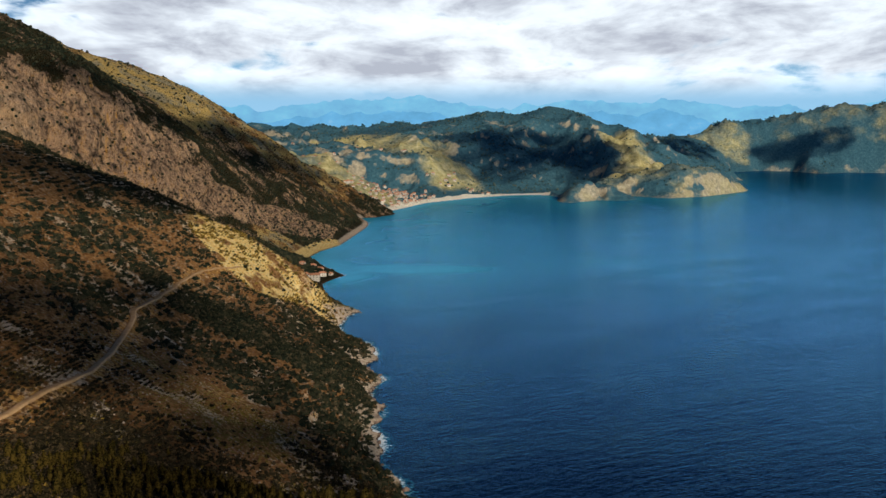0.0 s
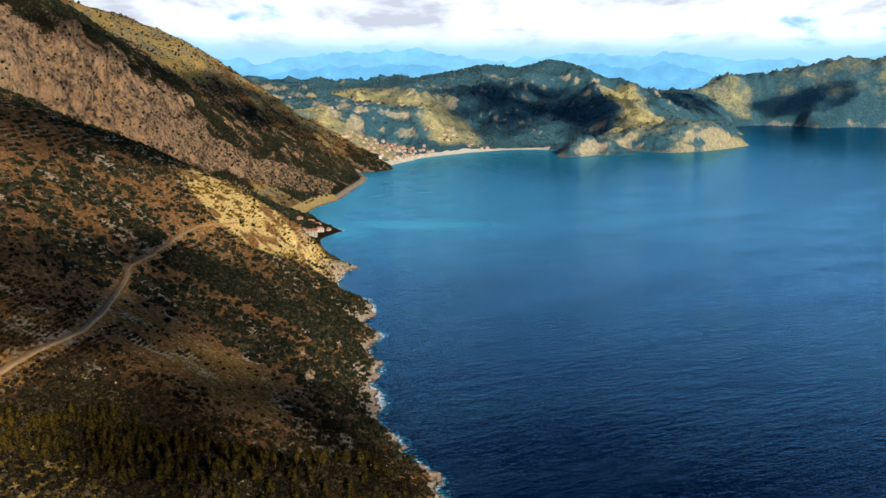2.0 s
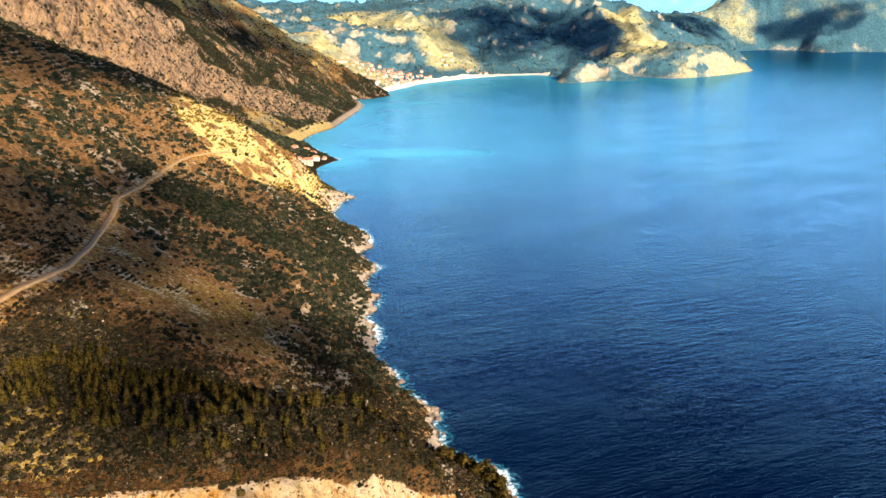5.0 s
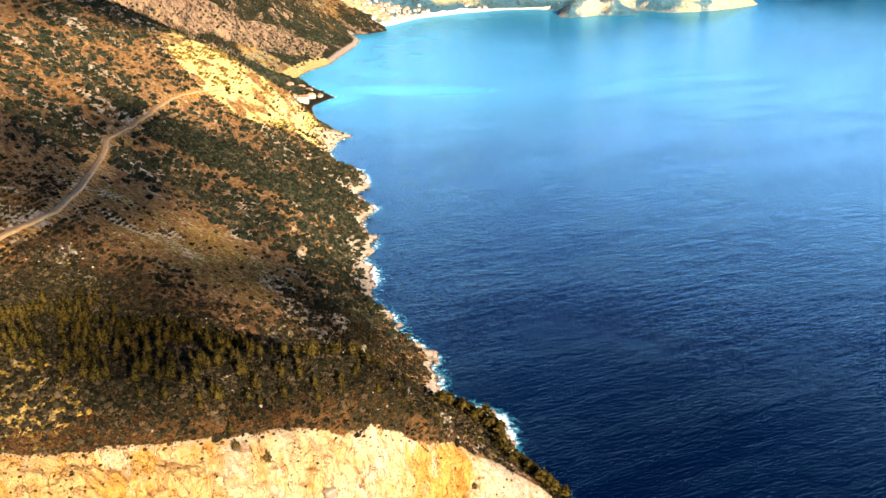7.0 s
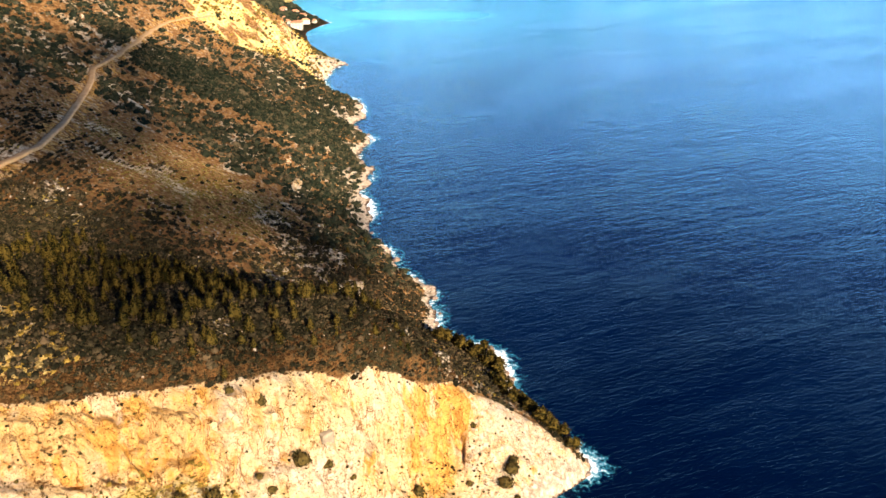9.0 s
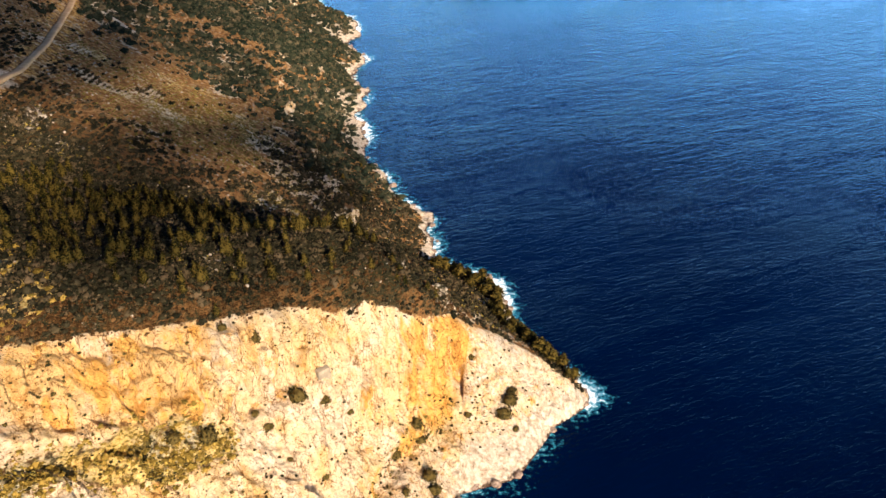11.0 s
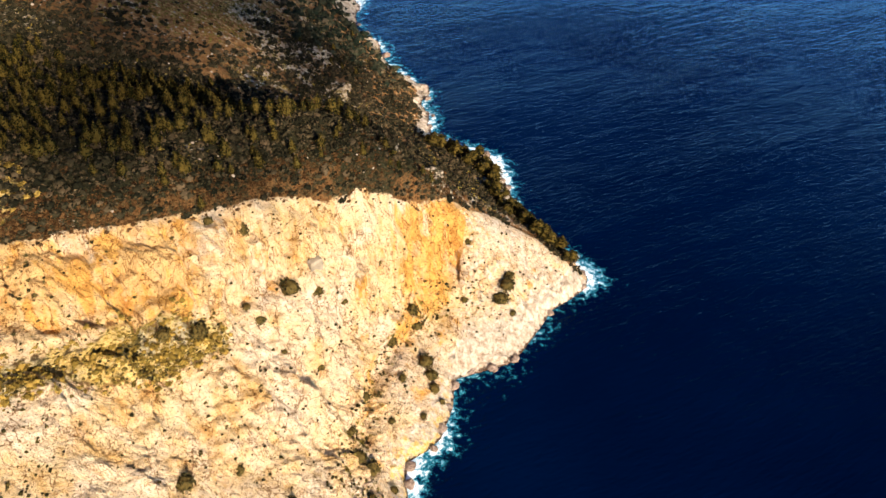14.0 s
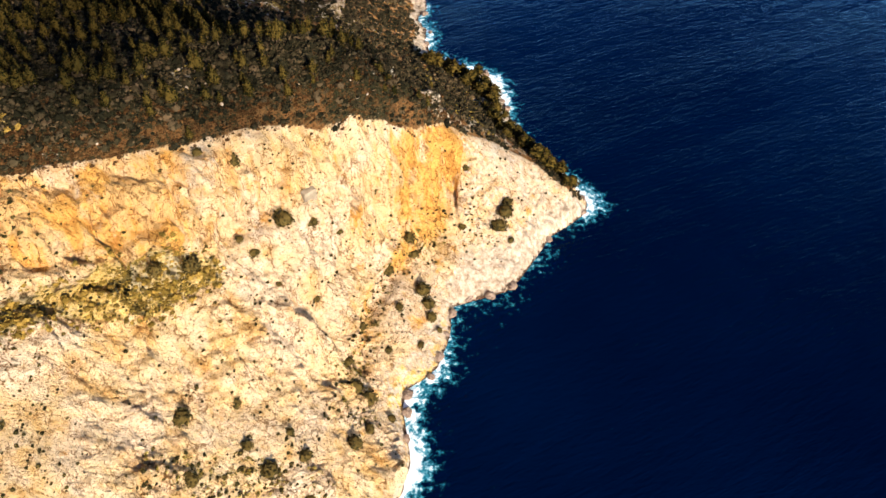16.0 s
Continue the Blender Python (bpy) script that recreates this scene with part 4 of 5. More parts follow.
def mesh_of(name, v, f, mat, shade=False):
    me = bpy.data.meshes.new(name)
    me.vertices.add(len(v))
    me.vertices.foreach_set("co", np.asarray(v, np.float32).ravel())
    me.loops.add(f.size)
    me.loops.foreach_set("vertex_index", f.ravel().astype(np.int32))
    me.polygons.add(len(f))
    me.polygons.foreach_set("loop_start", np.arange(0, f.size, f.shape[1], dtype=np.int32))
    me.polygons.foreach_set("use_smooth", np.full(len(f), shade))
    me.update()
    me.validate()
    me.materials.append(mat)
    return me


def merged(parts):
    vs, fs, n = [], [], 0
    for v, f in parts:
        vs.append(v)
        fs.append(f + n)
        n += len(v)
    return np.concatenate(vs), np.concatenate(fs)


def bush_form(seed, level, leaves, size):
    v, f = lumpy(level, seed, 0.55, 1.9)
    v = v * (0.88, 0.88, 0.70)
    v[:, 2] = np.maximum(v[:, 2], -0.25)
    return merged([(v, f), tufts(leaves, seed + 50, size, 0.8)])


def scattered(name, forms, places, sizes, mat, sink=0.25, tall=(0.7, 1.1)):
    """Many forms on given places, joined into one mesh."""
    r = np.random.default_rng(len(places))
    pick = r.integers(0, len(forms), len(places))
    vs, fs, n = [], [], 0
    for k, (v, f) in enumerate(forms):
        who = np.nonzero(pick == k)[0]
        if not len(who):
            continue
        ang = r.uniform(0, 2 * np.pi, len(who))
        c, s = np.cos(ang)[:, None], np.sin(ang)[:, None]
        sz = sizes[who][:, None]
        w = np.stack([(v[None, :, 0] * c - v[None, :, 1] * s) * sz + places[who, 0:1], (v[None, :, 0] * s + v[None, :, 1] * c) * sz * r.uniform(0.8, 1.2, (len(who), 1)) + places[who, 1:2],
                      (v[None, :, 2] + sink) * sz * r.uniform(*tall, (len(who), 1)) + places[who, 2:3]], -1)
        vs.append(w.reshape(-1, 3))
        fs.append((f[None] + (np.arange(len(who)) * len(v))[:, None, None]).reshape(-1, 3) + n)
        n += len(who) * len(v)
    return new(name, mesh_of(name, np.concatenate(vs), np.concatenate(fs), mat))


cell = np.gradient(gx)[None, :] * np.gradient(gy)[:, None]
GROUND = np.stack([PX, PY, PZ], -1).reshape(-1, 3)


def sow(density, count, seed):
    """Places on the headland, drawn by a density."""
    p = (np.clip(density, 0, None) * cell * (PZ > 2.0)).ravel()
    r = np.random.default_rng(seed)
    i = r.choice(len(p), count, replace=False, p=p / p.sum())
    return GROUND[i]


def onto(x, y, z=None):
    """The nearest ground to a place."""
    if z is None:
        i = np.argmin((GROUND[:, 0] - x) ** 2 + (GROUND[:, 1] - y) ** 2)
    else:
        i = np.argmin((GROUND[:, 0] - x) ** 2 + (GROUND[:, 1] - y) ** 2 + (GROUND[:, 2] - z) ** 2)
    return Vector(GROUND[i])


def part(name, data, parent, label=""):
    ob = new(name, data)
    ob.parent = parent
    return tagged(ob, label) if label else ob


# ---- scrub, stones and grass of the headland ----
in_sight = (X > -0.56 * Y - 12)
near_m = in_sight * (1 - south) * (X > -460) * (Y > 190) * (Y < 1130) * smooth(road_gap, 3.5, 6)
clear_m = near_m * (1 - np.clip(slide * 1.2, 0, 0.9)) * np.clip(1.25 - rock_m * 0.75, 0.25, 1)
pinewood = smooth(np.hypot((X + 85) / 84, (Y - 296) / 46) + 0.35 * n_mid, 1.15, 0.75) * (1 - south) * in_sight
dense = clear_m * (0.16 + 0.9 * smooth(Y, 400, 300) + 0.8 * smooth(Y, 345, 325) * smooth(X, -60, -30) + smooth(scrub_m, 0.35, 0.75) + 5.0 * band + 1.6 * smooth(away_from(X, Y, [(-50, 480), (-5, 425), (12, 385)]), 42, 20) + 0.7 * smooth(shore, 75, 30) * smooth(Y, 430, 460) + 0.5 * pinewood + 0.35 * smooth(Y, 380, 300)) * (1 - 0.72 * brown) * (1 - 0.75 * tip_rock) * (1 - 0.6 * smooth(bluff + 0.8 * coast_rock, 0.3, 0.7)) * (1 - 0.6 * smooth(below, -7, -2) * (Y < 345) * (X < -35))
nearby = smooth(Y, 560, 460)
small_forms = [bush_form(k, 1, 22, 0.34) for k in range(8)]
plain_forms = [bush_form(20 + k, 1, 16, 0.36) for k in range(5)]
p1 = sow(dense * nearby, 15500, 1)
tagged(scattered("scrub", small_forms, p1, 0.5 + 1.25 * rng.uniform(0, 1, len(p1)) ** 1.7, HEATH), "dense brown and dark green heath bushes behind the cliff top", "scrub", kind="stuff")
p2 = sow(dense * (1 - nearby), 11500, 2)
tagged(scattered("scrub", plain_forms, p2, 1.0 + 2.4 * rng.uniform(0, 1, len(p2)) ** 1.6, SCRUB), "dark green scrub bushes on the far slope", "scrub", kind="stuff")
p3 = sow((south * ledge * 1.2 + 0.22 * south * (Y > 150) * smooth(Z, 4, 12) * (0.3 + smooth(n_mid, -0.3, 0.3))) * (X > -140), 4600, 3)
tagged(scattered("scrub", plain_forms, p3, 0.12 + 0.55 * rng.uniform(0, 1, len(p3)) ** 3.5, DARKLEAF), "small dark tufts of scrub dotted over the cliff", "scrub", kind="stuff")
p9 = sow(south * ledge * (Z > 45), 620, 15)
tagged(scattered("scrub", small_forms, p9, 0.35 + 0.9 * rng.uniform(0, 1, len(p9)) ** 2, OLIVE), "olive bushes crowded on the cliff ledge", "scrub", kind="stuff")
low_band = smooth(np.minimum(away_from(X, Y, [(-64, 180), (-48, 189), (-33, 194)], 3), away_from(X, Y, GULLY, 3)) + 5 * n_mid, 7, 1.5) * south
p10 = sow(low_band * smooth(Z, 3, 8), 330, 16)
tagged(scattered("scrub", small_forms, p10, 0.2 + 0.7 * rng.uniform(0, 1, len(p10)) ** 2.5, DARKLEAF), "dark bushes along the gully of the cliff", "scrub", kind="stuff")
p4 = sow((near_m * (0.06 * (Y > 345) + brown + smooth(n_mid, 0.0, 0.4)) * nearby + 2.5 * south * np.maximum(ledge, 0.4 * low_band)), 6500, 4)
tagged(scattered("dry_grass", [tufts(9, 300 + k, 0.5, 0.5, 0.0) for k in range(4)], p4, rng.uniform(0.4, 0.9, len(p4)), DRYLEAF, 0.1), "dry golden brown grass tufts among the scrub", "grass", kind="stuff")
stone_forms = [lumpy(1, 70 + k, 0.5, 1.3) for k in range(6)]
lip_band = near_m * smooth(below + 4 * n_mid, -13, -4) * (Y < 345) * smooth(X, 20, -20)
p11 = sow(lip_band, 2400, 17)
tagged(scattered("scrub", small_forms, p11, 0.25 + 0.6 * rng.uniform(0, 1, len(p11)) ** 2, RUSSET), "low russet dry scrub along the cliff top", "scrub", kind="stuff")
p12 = sow(near_m * smooth(slide, 0.05, 0.5) * (0.15 + smooth(n_mid, 0.0, 0.3)), 1400, 18)
tagged(scattered("scrub", plain_forms, p12, 0.8 + 1.8 * rng.uniform(0, 1, len(p12)) ** 2, OLIVE), "golden olive bushes on the chalky spur", "scrub", kind="stuff")
# bright olive leaves add to the painted sunlight of this corner
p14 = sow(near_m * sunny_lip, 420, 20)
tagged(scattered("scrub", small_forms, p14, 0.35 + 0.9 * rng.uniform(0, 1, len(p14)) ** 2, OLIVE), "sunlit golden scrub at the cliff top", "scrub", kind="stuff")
p5 = sow(near_m * (0.3 + 1.5 * outcrop + 0.6 * smooth(road_gap, 30, 8)) * (Y < 1000) * (0.2 + 0.8 * smooth(Y, 330, 400)), 8500, 6)
tagged(scattered("stones", stone_forms, p5, rng.uniform(0.2, 0.65, len(p5)) ** 1.4 + 0.1, ROCK, 0.1), "pale grey limestone stones on the slope", "stones", kind="stuff")
p6 = sow(far_off * (Z > 6) * (1 - np.maximum(cliff, crags) * 0.66) * (1 - np.clip(meadow, 0, 0.85)) * smooth(shore, 12, 40) * (X > -1000), 21000, 8)
tagged(scattered("woods", [lumpy(1, 90 + k, 0.4, 1.5) for k in range(5)], p6, 0.9 + 2.0 * rng.uniform(0, 1, len(p6)) ** 1.5, MAQUIS, 0.3), "dark bushes and low trees on the mountainside", "woodland", kind="stuff")

# ---- pines ----


def pine_shape(k):
    def f(place, r):
        h = np.clip((place[:, 2] + 1) / 2, 0, 1.1)
        taper = np.clip(1.12 - 0.95 * h ** 1.4, 0.1, 1) * (0.8 + 0.2 * np.sin(h * 17 + k))
        return np.stack([place[:, 0] * taper * 1.6, place[:, 1] * taper * 1.6, 1.1 + h * 4.7], 1)
    return f


def pine(k):
    """An Aleppo pine about 7.5 m high."""
    ob = new("pine_tree")
    cone = []
    for j in range(5):
        a, b = 0.16 - 0.024 * j, 1.3 * j
        for i in range(6):
            t = i * math.pi / 3
            cone.append((a * math.cos(t) + 0.08 * math.sin(j + k), a * math.sin(t), b - 0.3))
    faces = [(j * 6 + i, j * 6 + (i + 1) % 6, (j + 1) * 6 + (i + 1) % 6, (j + 1) * 6 + i) for j in range(4) for i in range(6)]
    limbs, lf = [], []
    r = np.random.default_rng(k)
    for j in range(6):
        t, z0 = r.uniform(0, 6.28), 1.6 + 0.7 * j
        out = 1.25 - 0.13 * j
        n = len(cone) + len(limbs)
        limbs += [(0, 0, z0 - 0.05), (0, 0, z0 + 0.06), (out * math.cos(t), out * math.sin(t), z0 + 0.5), (0.05 * math.sin(t), -0.05 * math.cos(t), z0)]
        lf += [(n, n + 3, n + 2, n + 2), (n + 1, n + 2, n + 3, n + 3), (n, n + 2, n + 1, n + 1)]
    me = bpy.data.meshes.new("trunk")
    me.from_pydata(cone + limbs, [], faces + [q[:3] for q in lf])
    me.materials.append(BARK)
    part("trunk", me, ob)
    cv, cf = lumpy(2, 200 + k, 0.35, 1.8)
    cv = pine_shape(k)(cv * 0.72, r)
    v, f = merged([(cv, cf), tufts(230, 400 + k, 0.22, 1.0, -1.0, lambda p, rr: pine_shape(k)(p, rr))])
    CROWNS.append((v, f))
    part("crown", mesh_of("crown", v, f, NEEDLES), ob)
    return tagged(ob, "olive green pine tree standing in the scrub", "tree", "pines of the headland")


CROWNS = []
PINES = [pine(k) for k in range(5)]
spots = sow(pinewood * smooth(Y, 330, 300), 190, 11)
shore_wood = smooth(np.minimum(away_from(X, Y, [(6, 418), (24, 408), (32, 388), (36, 360)]), away_from(X, Y, [(36, 354), (44, 344), (55, 331)])), 9, 3) * (1 - south)
spots = np.concatenate([spots, sow(shore_wood, 80, 12), sow(dense * smooth(Y, 700, 420), 25, 13)])
p13 = sow(pinewood * smooth(Y, 295, 320), 210, 19)
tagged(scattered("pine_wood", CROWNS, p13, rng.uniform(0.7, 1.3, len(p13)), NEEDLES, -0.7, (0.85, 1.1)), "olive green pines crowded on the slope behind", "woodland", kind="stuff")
for k, p in enumerate(spots):
    size = rng.uniform(0.8, 1.5) * (0.8 if k > 270 else 1.0)
    wide = size * (1.75 if 190 <= k < 270 else 1.0)
    m = Matrix.LocRotScale(Vector(p) - Vector((0, 0, 0.2)), Euler((rng.uniform(-0.06, 0.06), rng.uniform(-0.06, 0.06), rng.uniform(0, 6.28))), Vector((wide * rng.uniform(0.85, 1.15), wide, size)))
    if k < len(PINES):
        PINES[k].matrix_basis = m
    else:
        src = PINES[k % len(PINES)]
        copy = copy_thing(src, m)
        copy.matrix_basis = m

# ---- single shrubs on the cliff ----
WALL_SHRUBS = [(-42, 259, 62, 3.0), (-37, 265, 58, 2.1), (-30, 271, 49, 1.3), (-50, 249, 60, 2.0), (-52, 248, 65, 1.3), (-53, 261, 83, 2.2), (-62, 256, 90, 1.6), (-34, 249, 39, 1.6),
               (-53, 208, 42, 1.8), (-49, 197, 36, 1.7), (-35, 200, 28, 2.3), (-38, 204, 33, 1.4), (-64, 198, 49, 2.6), (-43, 193, 32, 2.6), (-60, 183, 45, 2.4), (-32, 193, 21, 2.4),
               (-78, 224, 76, 2.6), (-64, 234, 68, 2.6), (-71, 229, 72, 1.8), (-18, 287, 49, 1.5), (-44, 245, 50, 1.0)]
GULLY_SHRUBS = [(-7, 291, 19, 2.6), (-5, 287, 17, 2.2), (-13, 276, 18, 2.2), (-2, 275, 9, 2.8), (0, 271, 6, 2.6), (1, 267, 5, 2.2), (14, 303, 14, 1.6), (29, 309, 15, 3.0), (27, 305, 12, 3.2), (31, 312, 17, 2.2),
                (32, 302, 7, 1.6), (-21, 251, 18, 3.0), (-10, 266, 11, 1.7), (-13, 250, 8, 1.4), (-22, 208, 18, 2.6), (-24, 231, 15, 2.8), (-19, 228, 11, 2.8), (-26, 238, 20, 2.0), (-12, 226, 3, 1.6),
                (7, 317, 40, 1.5), (15, 318, 32, 1.6), (-2, 255, 4, 1.4), (4, 263, 2, 1.3), (-17, 216, 14, 2.0)]


def shrub(k):
    ob = new("shrub")
    v, f = lumpy(2, 500 + k, 0.5, 1.7)
    v = v * (0.8, 0.8, 0.75)
    part("leaves", mesh_of("leaves", *merged([(v, f), tufts(150, 520 + k, 0.17, 0.9, -0.6)]), DARKLEAF), ob)
    me = bpy.data.meshes.new("stem")
    me.from_pydata([(0.06, 0, -0.9), (-0.04, 0.05, -0.9), (-0.04, -0.05, -0.9), (0.03, 0, 0.2), (-0.02, 0.03, 0.2), (-0.02, -0.03, 0.2)], [], [(0, 1, 4, 3), (1, 2, 5, 4), (2, 0, 3, 5)])
    me.materials.append(BARK)
    part("stem", me, ob)
    return tagged(ob, "dark rounded shrub rooted in the limestone cliff", "shrub", "shrubs on the cliff")


SHRUBS = [shrub(k) for k in range(4)]
for k, (x, y, z, s) in enumerate(WALL_SHRUBS + GULLY_SHRUBS):
    m = Matrix.LocRotScale(onto(x, y, z) + Vector((0, 0, 0.45 * s)), Euler((0, 0, rng.uniform(0, 6.28))), Vector((s, s * rng.uniform(0.8, 1.1), s * rng.uniform(0.8, 1.1))))
    ob = SHRUBS[k] if k < 4 else copy_thing(SHRUBS[k % 4], Matrix())
    ob.matrix_basis = m

# ---- boulders at the water and on the slope ----


def boulder(k, size, at, label):
    v, f = lumpy(3, 600 + k, 0.55, 1.2)
    v = v * (1.0, 0.8, 0.7)
    ob = new("boulder", mesh_of("boulder", np.round(v * 2.2) / 2.2 * 0.35 * size + v * 0.65 * size, f, SHOREROCK, False))
    ob.matrix_basis = Matrix.LocRotScale(at, Euler((0, 0, rng.uniform(0, 6.28))), None)
    return tagged(ob, label, "rock", "rocks along the shore")


edge_rocks = np.concatenate([along(COAST_HEAD[4:], 9.5), along(COAST_SLOPE, 15)])
for k, p in enumerate(edge_rocks):
    s = rng.uniform(0.9, 2.3)
    boulder(k, s, Vector((p[0] + rng.uniform(-2.5, 1.5), p[1] + rng.uniform(-2.5, 2.5), 0.15 * s)), "brown wave-washed limestone boulder in the surf")
STONE = plain_material("cliff_block_stone", (0.15, 0.11, 0.07), (0.30, 0.23, 0.15), 0.35, 0.95, 1.0, 0.4)
block = new("cliff_block", mesh_of("cliff_block", np.sign(BALLS[3][0]) * np.abs(BALLS[3][0]) ** 0.22 * (1 + 0.12 * fbm(BALLS[3][0][:, 0] * 2, BALLS[3][0][:, 1] * 2, BALLS[3][0][:, 2] * 2, seed=77))[:, None] * (2.3, 1.1, 3.0), BALLS[3][1], STONE))
block.matrix_basis = Matrix.LocRotScale(onto(-35.5, 265.5, 64) + Vector((-0.5, 0.7, 0.3)), Euler((0.1, 0, 0.75)), None)
tagged(block, "grey limestone block leaning against the cliff", "rock")

# ---- road and track ----


def ribbon(name, line, width, mat, lift, step=4.0):
    """A cambered strip that lies on the ground along a line."""
    p = along(line, step)
    for _ in range(3):
        p[1:-1] = (p[:-2] + 2 * p[1:-1] + p[2:]) / 4
    d = np.gradient(p[:, :2], axis=0)
    d /= np.linalg.norm(d, axis=1)[:, None]
    side = np.stack([d[:, 1], -d[:, 0]], 1)
    rows = []
    w = width * (1 + 0.12 * fbm(np.arange(len(p)) * 0.35, np.zeros(len(p)), octaves=3, seed=7))
    for u, drop in ((-0.5, -1.2), (-0.5, 0.0), (-0.2, 0.05), (0.2, 0.05), (0.5, 0.0), (0.5, -1.2)):
        xy = p[:, :2] + side * (u * w)[:, None]
        rows.append(np.c_[xy, np.zeros(len(p)) + drop])
    rows = np.array(rows)
    for i in range(len(p)):
        zz = max(onto(*rows[j, i, :2]).z for j in (1, 2, 3, 4))
        rows[:, i, 2] += zz + lift
    zs = rows[2, :, 2].copy()
    for _ in range(4):
        zs[1:-1] = np.maximum(zs[1:-1], (zs[:-2] + 2 * zs[1:-1] + zs[2:]) / 4)
    rows[:, :, 2] += zs - rows[2, :, 2]
    n = len(p)
    q = np.array([(a * n + i, a * n + i + 1, (a + 1) * n + i + 1, (a + 1) * n + i) for a in range(5) for i in range(n - 1)])
    return new(name, mesh_of(name, rows.reshape(-1, 3), q, mat, True))


tagged(ribbon("road", ROAD, 3.6, ASPHALT, 0.15), "narrow worn coast road winding round the hillside", "road", kind="structure")
tagged(ribbon("dirt_track", [(-215, 586), (-203, 579), (-191, 575), (-182, 572)], 3.4, DIRT, 0.12), "short pale dirt track below the road", "track", kind="structure")

# ---- unseen clouds over the bay, placed so that their shadows lie on the slopes ----


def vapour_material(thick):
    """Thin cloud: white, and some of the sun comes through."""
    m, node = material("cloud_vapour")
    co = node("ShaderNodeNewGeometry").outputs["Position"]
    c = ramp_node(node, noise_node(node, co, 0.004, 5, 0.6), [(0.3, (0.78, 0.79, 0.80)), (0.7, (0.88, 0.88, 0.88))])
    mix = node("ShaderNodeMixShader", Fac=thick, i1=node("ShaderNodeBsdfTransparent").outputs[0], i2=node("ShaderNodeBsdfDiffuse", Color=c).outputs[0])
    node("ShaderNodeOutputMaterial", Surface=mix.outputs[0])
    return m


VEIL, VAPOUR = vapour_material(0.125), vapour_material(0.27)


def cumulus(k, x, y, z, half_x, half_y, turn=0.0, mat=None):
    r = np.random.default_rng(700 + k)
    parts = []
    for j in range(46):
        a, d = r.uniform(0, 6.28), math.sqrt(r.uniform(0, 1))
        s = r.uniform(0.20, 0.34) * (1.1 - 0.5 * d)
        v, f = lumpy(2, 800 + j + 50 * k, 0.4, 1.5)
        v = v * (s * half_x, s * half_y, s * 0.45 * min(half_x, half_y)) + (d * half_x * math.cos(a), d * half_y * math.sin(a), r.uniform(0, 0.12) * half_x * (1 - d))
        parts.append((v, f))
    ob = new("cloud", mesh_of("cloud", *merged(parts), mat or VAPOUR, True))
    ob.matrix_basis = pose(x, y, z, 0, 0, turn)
    return tagged(ob, "unseen white cumulus cloud high above the coast, shading a slope", "cloud", "clouds", "structure")


# x, y, ground: the slope to be shaded; its cloud hangs sunward, out of view
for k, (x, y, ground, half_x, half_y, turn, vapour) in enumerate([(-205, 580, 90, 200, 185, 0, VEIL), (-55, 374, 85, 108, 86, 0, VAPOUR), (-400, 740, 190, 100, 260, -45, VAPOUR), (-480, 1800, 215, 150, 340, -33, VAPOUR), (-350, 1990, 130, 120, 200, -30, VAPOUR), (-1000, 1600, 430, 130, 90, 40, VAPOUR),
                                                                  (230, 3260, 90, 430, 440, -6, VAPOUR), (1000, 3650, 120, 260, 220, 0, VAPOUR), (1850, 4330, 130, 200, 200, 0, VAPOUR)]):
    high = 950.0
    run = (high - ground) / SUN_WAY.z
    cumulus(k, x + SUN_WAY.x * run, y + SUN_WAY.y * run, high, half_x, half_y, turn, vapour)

# ---- the villages ----
PLASTER = plain_material("white_plaster", (0.42, 0.34, 0.26), (0.62, 0.53, 0.43), 0.3, 0.9, 0.1, 0.02, 0.12)
ROOFTILE = plain_material("orange_roof_tiles", (0.36, 0.14, 0.07), (0.50, 0.24, 0.13), 1.2, 0.9, 0.4, 0.05, 0.2)
GLASS = plain_material("dark_window_glass", (0.02, 0.03, 0.04), (0.05, 0.06, 0.07), 1.0, 0.15, 0.0)
FARGROUND = np.stack([FX, FY, FZ], -1).reshape(-1, 3)


def box_mesh(name, sx_, sy_, sz_, mat, z0=0.0):
    bm = bmesh.new()
    bmesh.ops.create_cube(bm, size=1.0)
    for v in bm.verts:
        v.co = Vector((v.co.x * sx_, v.co.y * sy_, (v.co.z + 0.5) * sz_ + z0))
    me = bpy.data.meshes.new(name)
    bm.to_mesh(me)
    bm.free()
    me.materials.append(mat)
    return me


def house(w, d, storeys):
    """A rendered village house with a hipped tile roof."""
    ob = new("house")
    h = 3.0 * storeys
    part("wall", box_mesh("wall", w, d, h + 2, PLASTER, -2), ob)
    me = bpy.data.meshes.new("roof")
    a, b, t = w / 2 + 0.5, d / 2 + 0.5, w / 4
    me.from_pydata([(-a, -b, h), (a, -b, h), (a, b, h), (-a, b, h), (-t, 0, h + 2.2), (t, 0, h + 2.2), (-a, -b, h - 0.25), (a, -b, h - 0.25), (a, b, h - 0.25), (-a, b, h - 0.25)], [],
                   [(0, 1, 5, 4), (1, 2, 5), (2, 3, 4, 5), (3, 0, 4), (6, 7, 1, 0), (7, 8, 2, 1), (8, 9, 3, 2), (9, 6, 0, 3), (9, 8, 7, 6)])
    me.materials.append(ROOFTILE)
    part("roof", me, ob)
    for s in range(storeys):
        for u in (-0.3, 0.0, 0.3):
            win = part("window", box_mesh("window", 1.3, 0.12, 1.4, GLASS), ob)
            win.location = (u * w, -d / 2 - 0.03, 0.9 + 3.0 * s)
    return tagged(ob, "white village house with an orange tiled roof", "house", "houses of the bay village")


HOUSES = [house(9, 7, 2), house(8, 7, 1), house(12, 8, 2), house(16, 9, 3)]


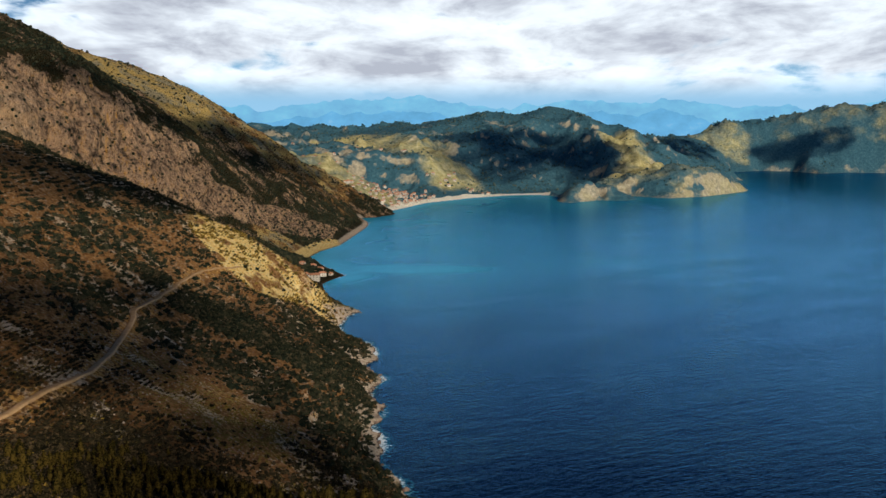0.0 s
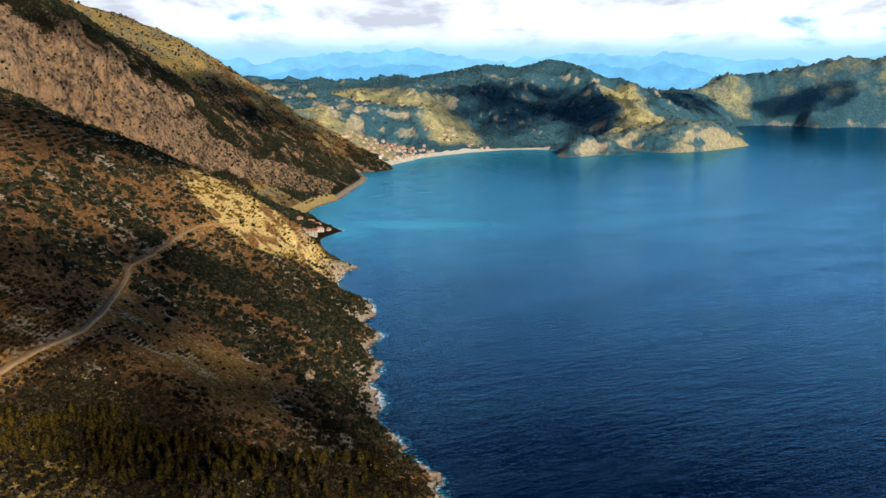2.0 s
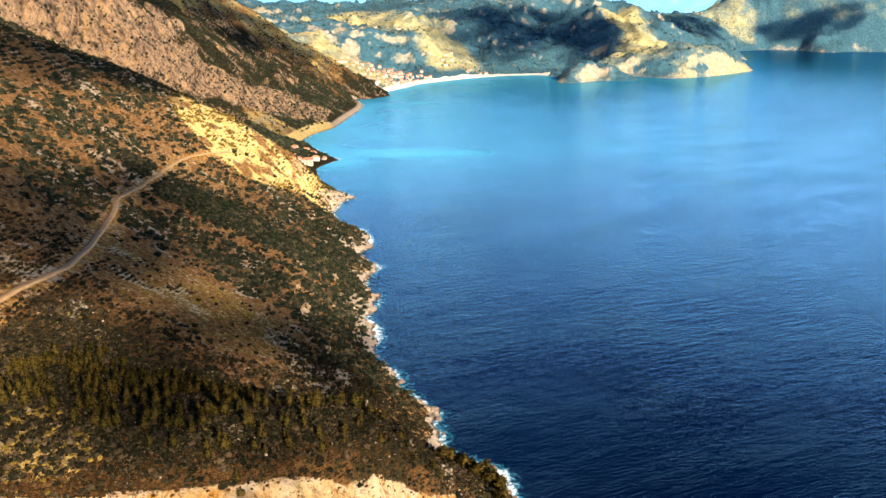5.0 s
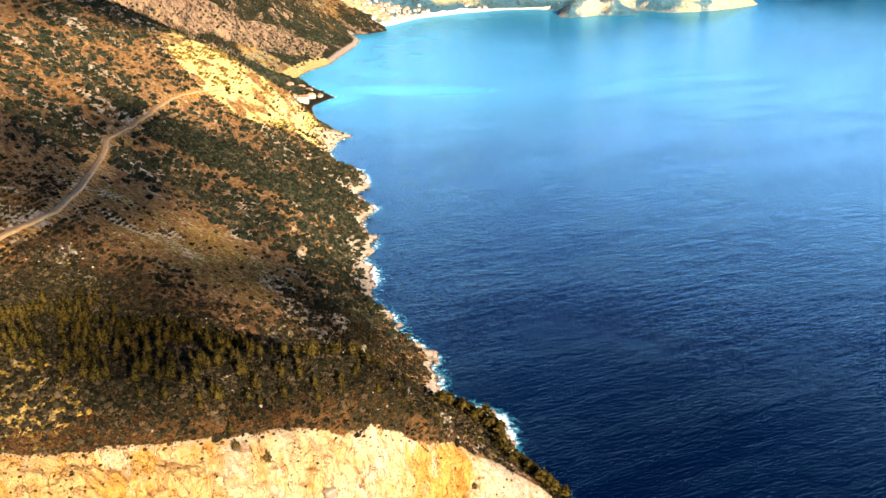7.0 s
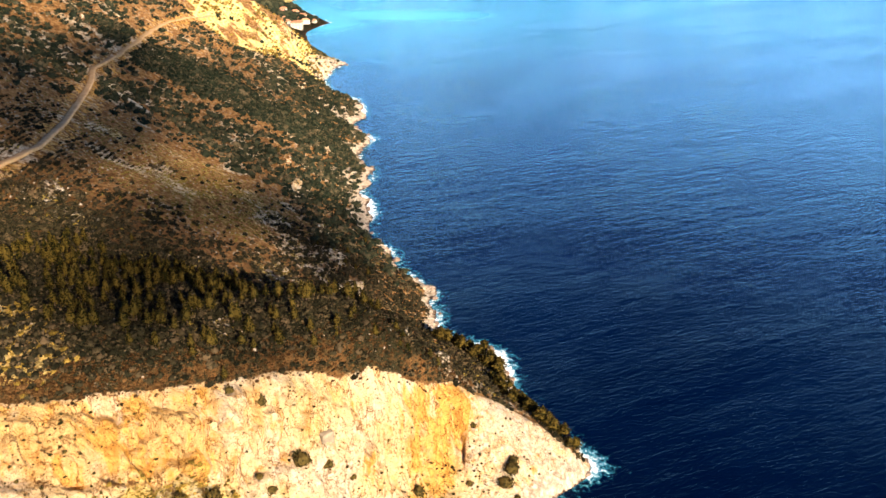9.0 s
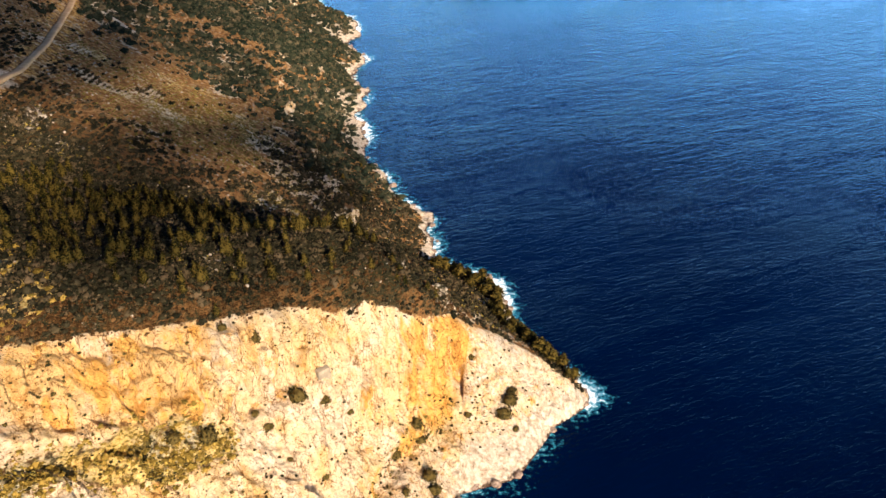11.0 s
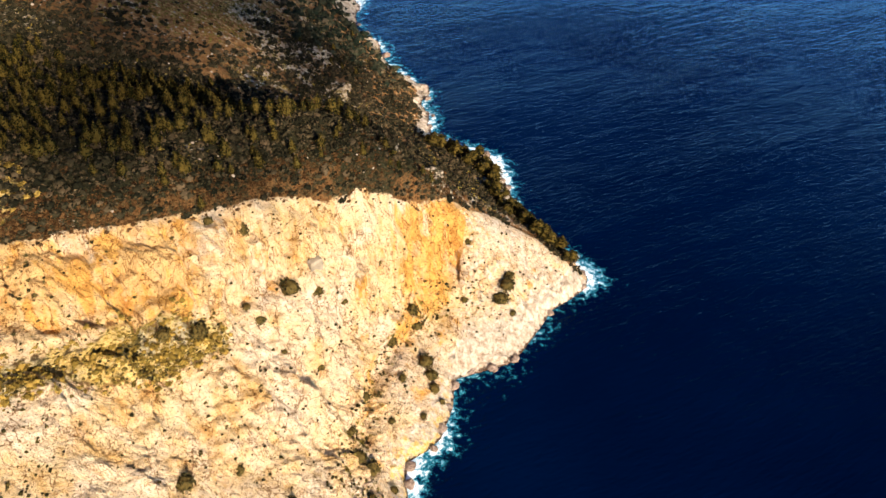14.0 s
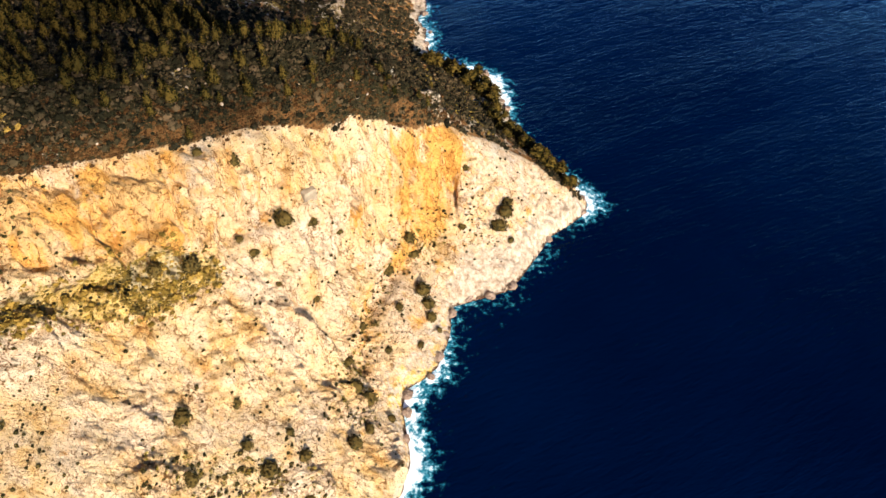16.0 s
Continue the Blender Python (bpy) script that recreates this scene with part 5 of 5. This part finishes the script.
def settle(n, centre, spread_, seed, ground, rise=2.0, used=[]):
    r = np.random.default_rng(seed)
    placed = []
    tries = 0
    while len(placed) < n and tries < 4000:
        tries += 1
        x, y = r.normal(centre[0], spread_[0]), r.normal(centre[1], spread_[1])
        if any((x - a) ** 2 + (y - b) ** 2 < 17 ** 2 for a, b in placed):
            continue
        i = np.argmin((ground[:, 0] - x) ** 2 + (ground[:, 1] - y) ** 2)
        if ground[i, 2] < rise:
            continue
        placed.append((x, y))
        m = pose(x, y, ground[i, 2], 0, 0, r.uniform(-30, 30))
        k = len(used)
        used.append(1)
        if k < len(HOUSES):
            HOUSES[k].matrix_basis = m
        else:
            copy_thing(HOUSES[int(r.choice(4, p=[0.4, 0.3, 0.2, 0.1]))], m)


settle(95, (-135, 2530), (55, 75), 21, FARGROUND)
settle(22, (-330, 2900), (90, 110), 22, FARGROUND)
settle(14, (60, 2850), (70, 22), 23, FARGROUND)
settle(12, (-185, 1330), (16, 30), 24, GROUND)

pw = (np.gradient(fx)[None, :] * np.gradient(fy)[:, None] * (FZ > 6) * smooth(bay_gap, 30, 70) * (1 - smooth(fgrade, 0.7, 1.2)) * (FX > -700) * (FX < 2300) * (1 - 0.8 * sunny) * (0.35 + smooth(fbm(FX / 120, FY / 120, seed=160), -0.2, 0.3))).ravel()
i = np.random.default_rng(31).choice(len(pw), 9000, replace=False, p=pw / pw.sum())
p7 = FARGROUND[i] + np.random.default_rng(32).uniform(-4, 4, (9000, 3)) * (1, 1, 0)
tagged(scattered("woods", [lumpy(1, 190 + k, 0.4, 1.5) for k in range(5)], p7, rng.uniform(2.5, 5.0, len(p7)), HAZED_WOODS, 0.4), "pine woods on the mountains round the bay", "woodland", kind="stuff")
cove_wood = smooth(away_from(X, Y, [(-215, 1415), (-262, 1432), (-300, 1330), (-230, 1300), (-190, 1345)]), 32, 16) * (Z > 1.0)
p8 = sow(cove_wood, 520, 41)
tagged(scattered("woods", [lumpy(2, 290 + k, 0.45, 1.6) for k in range(4)], p8, rng.uniform(3.0, 5.5, len(p8)), MAQUIS, 0.5, (0.9, 1.3)), "dark pine grove behind the small cove beach", "woodland", kind="stuff")
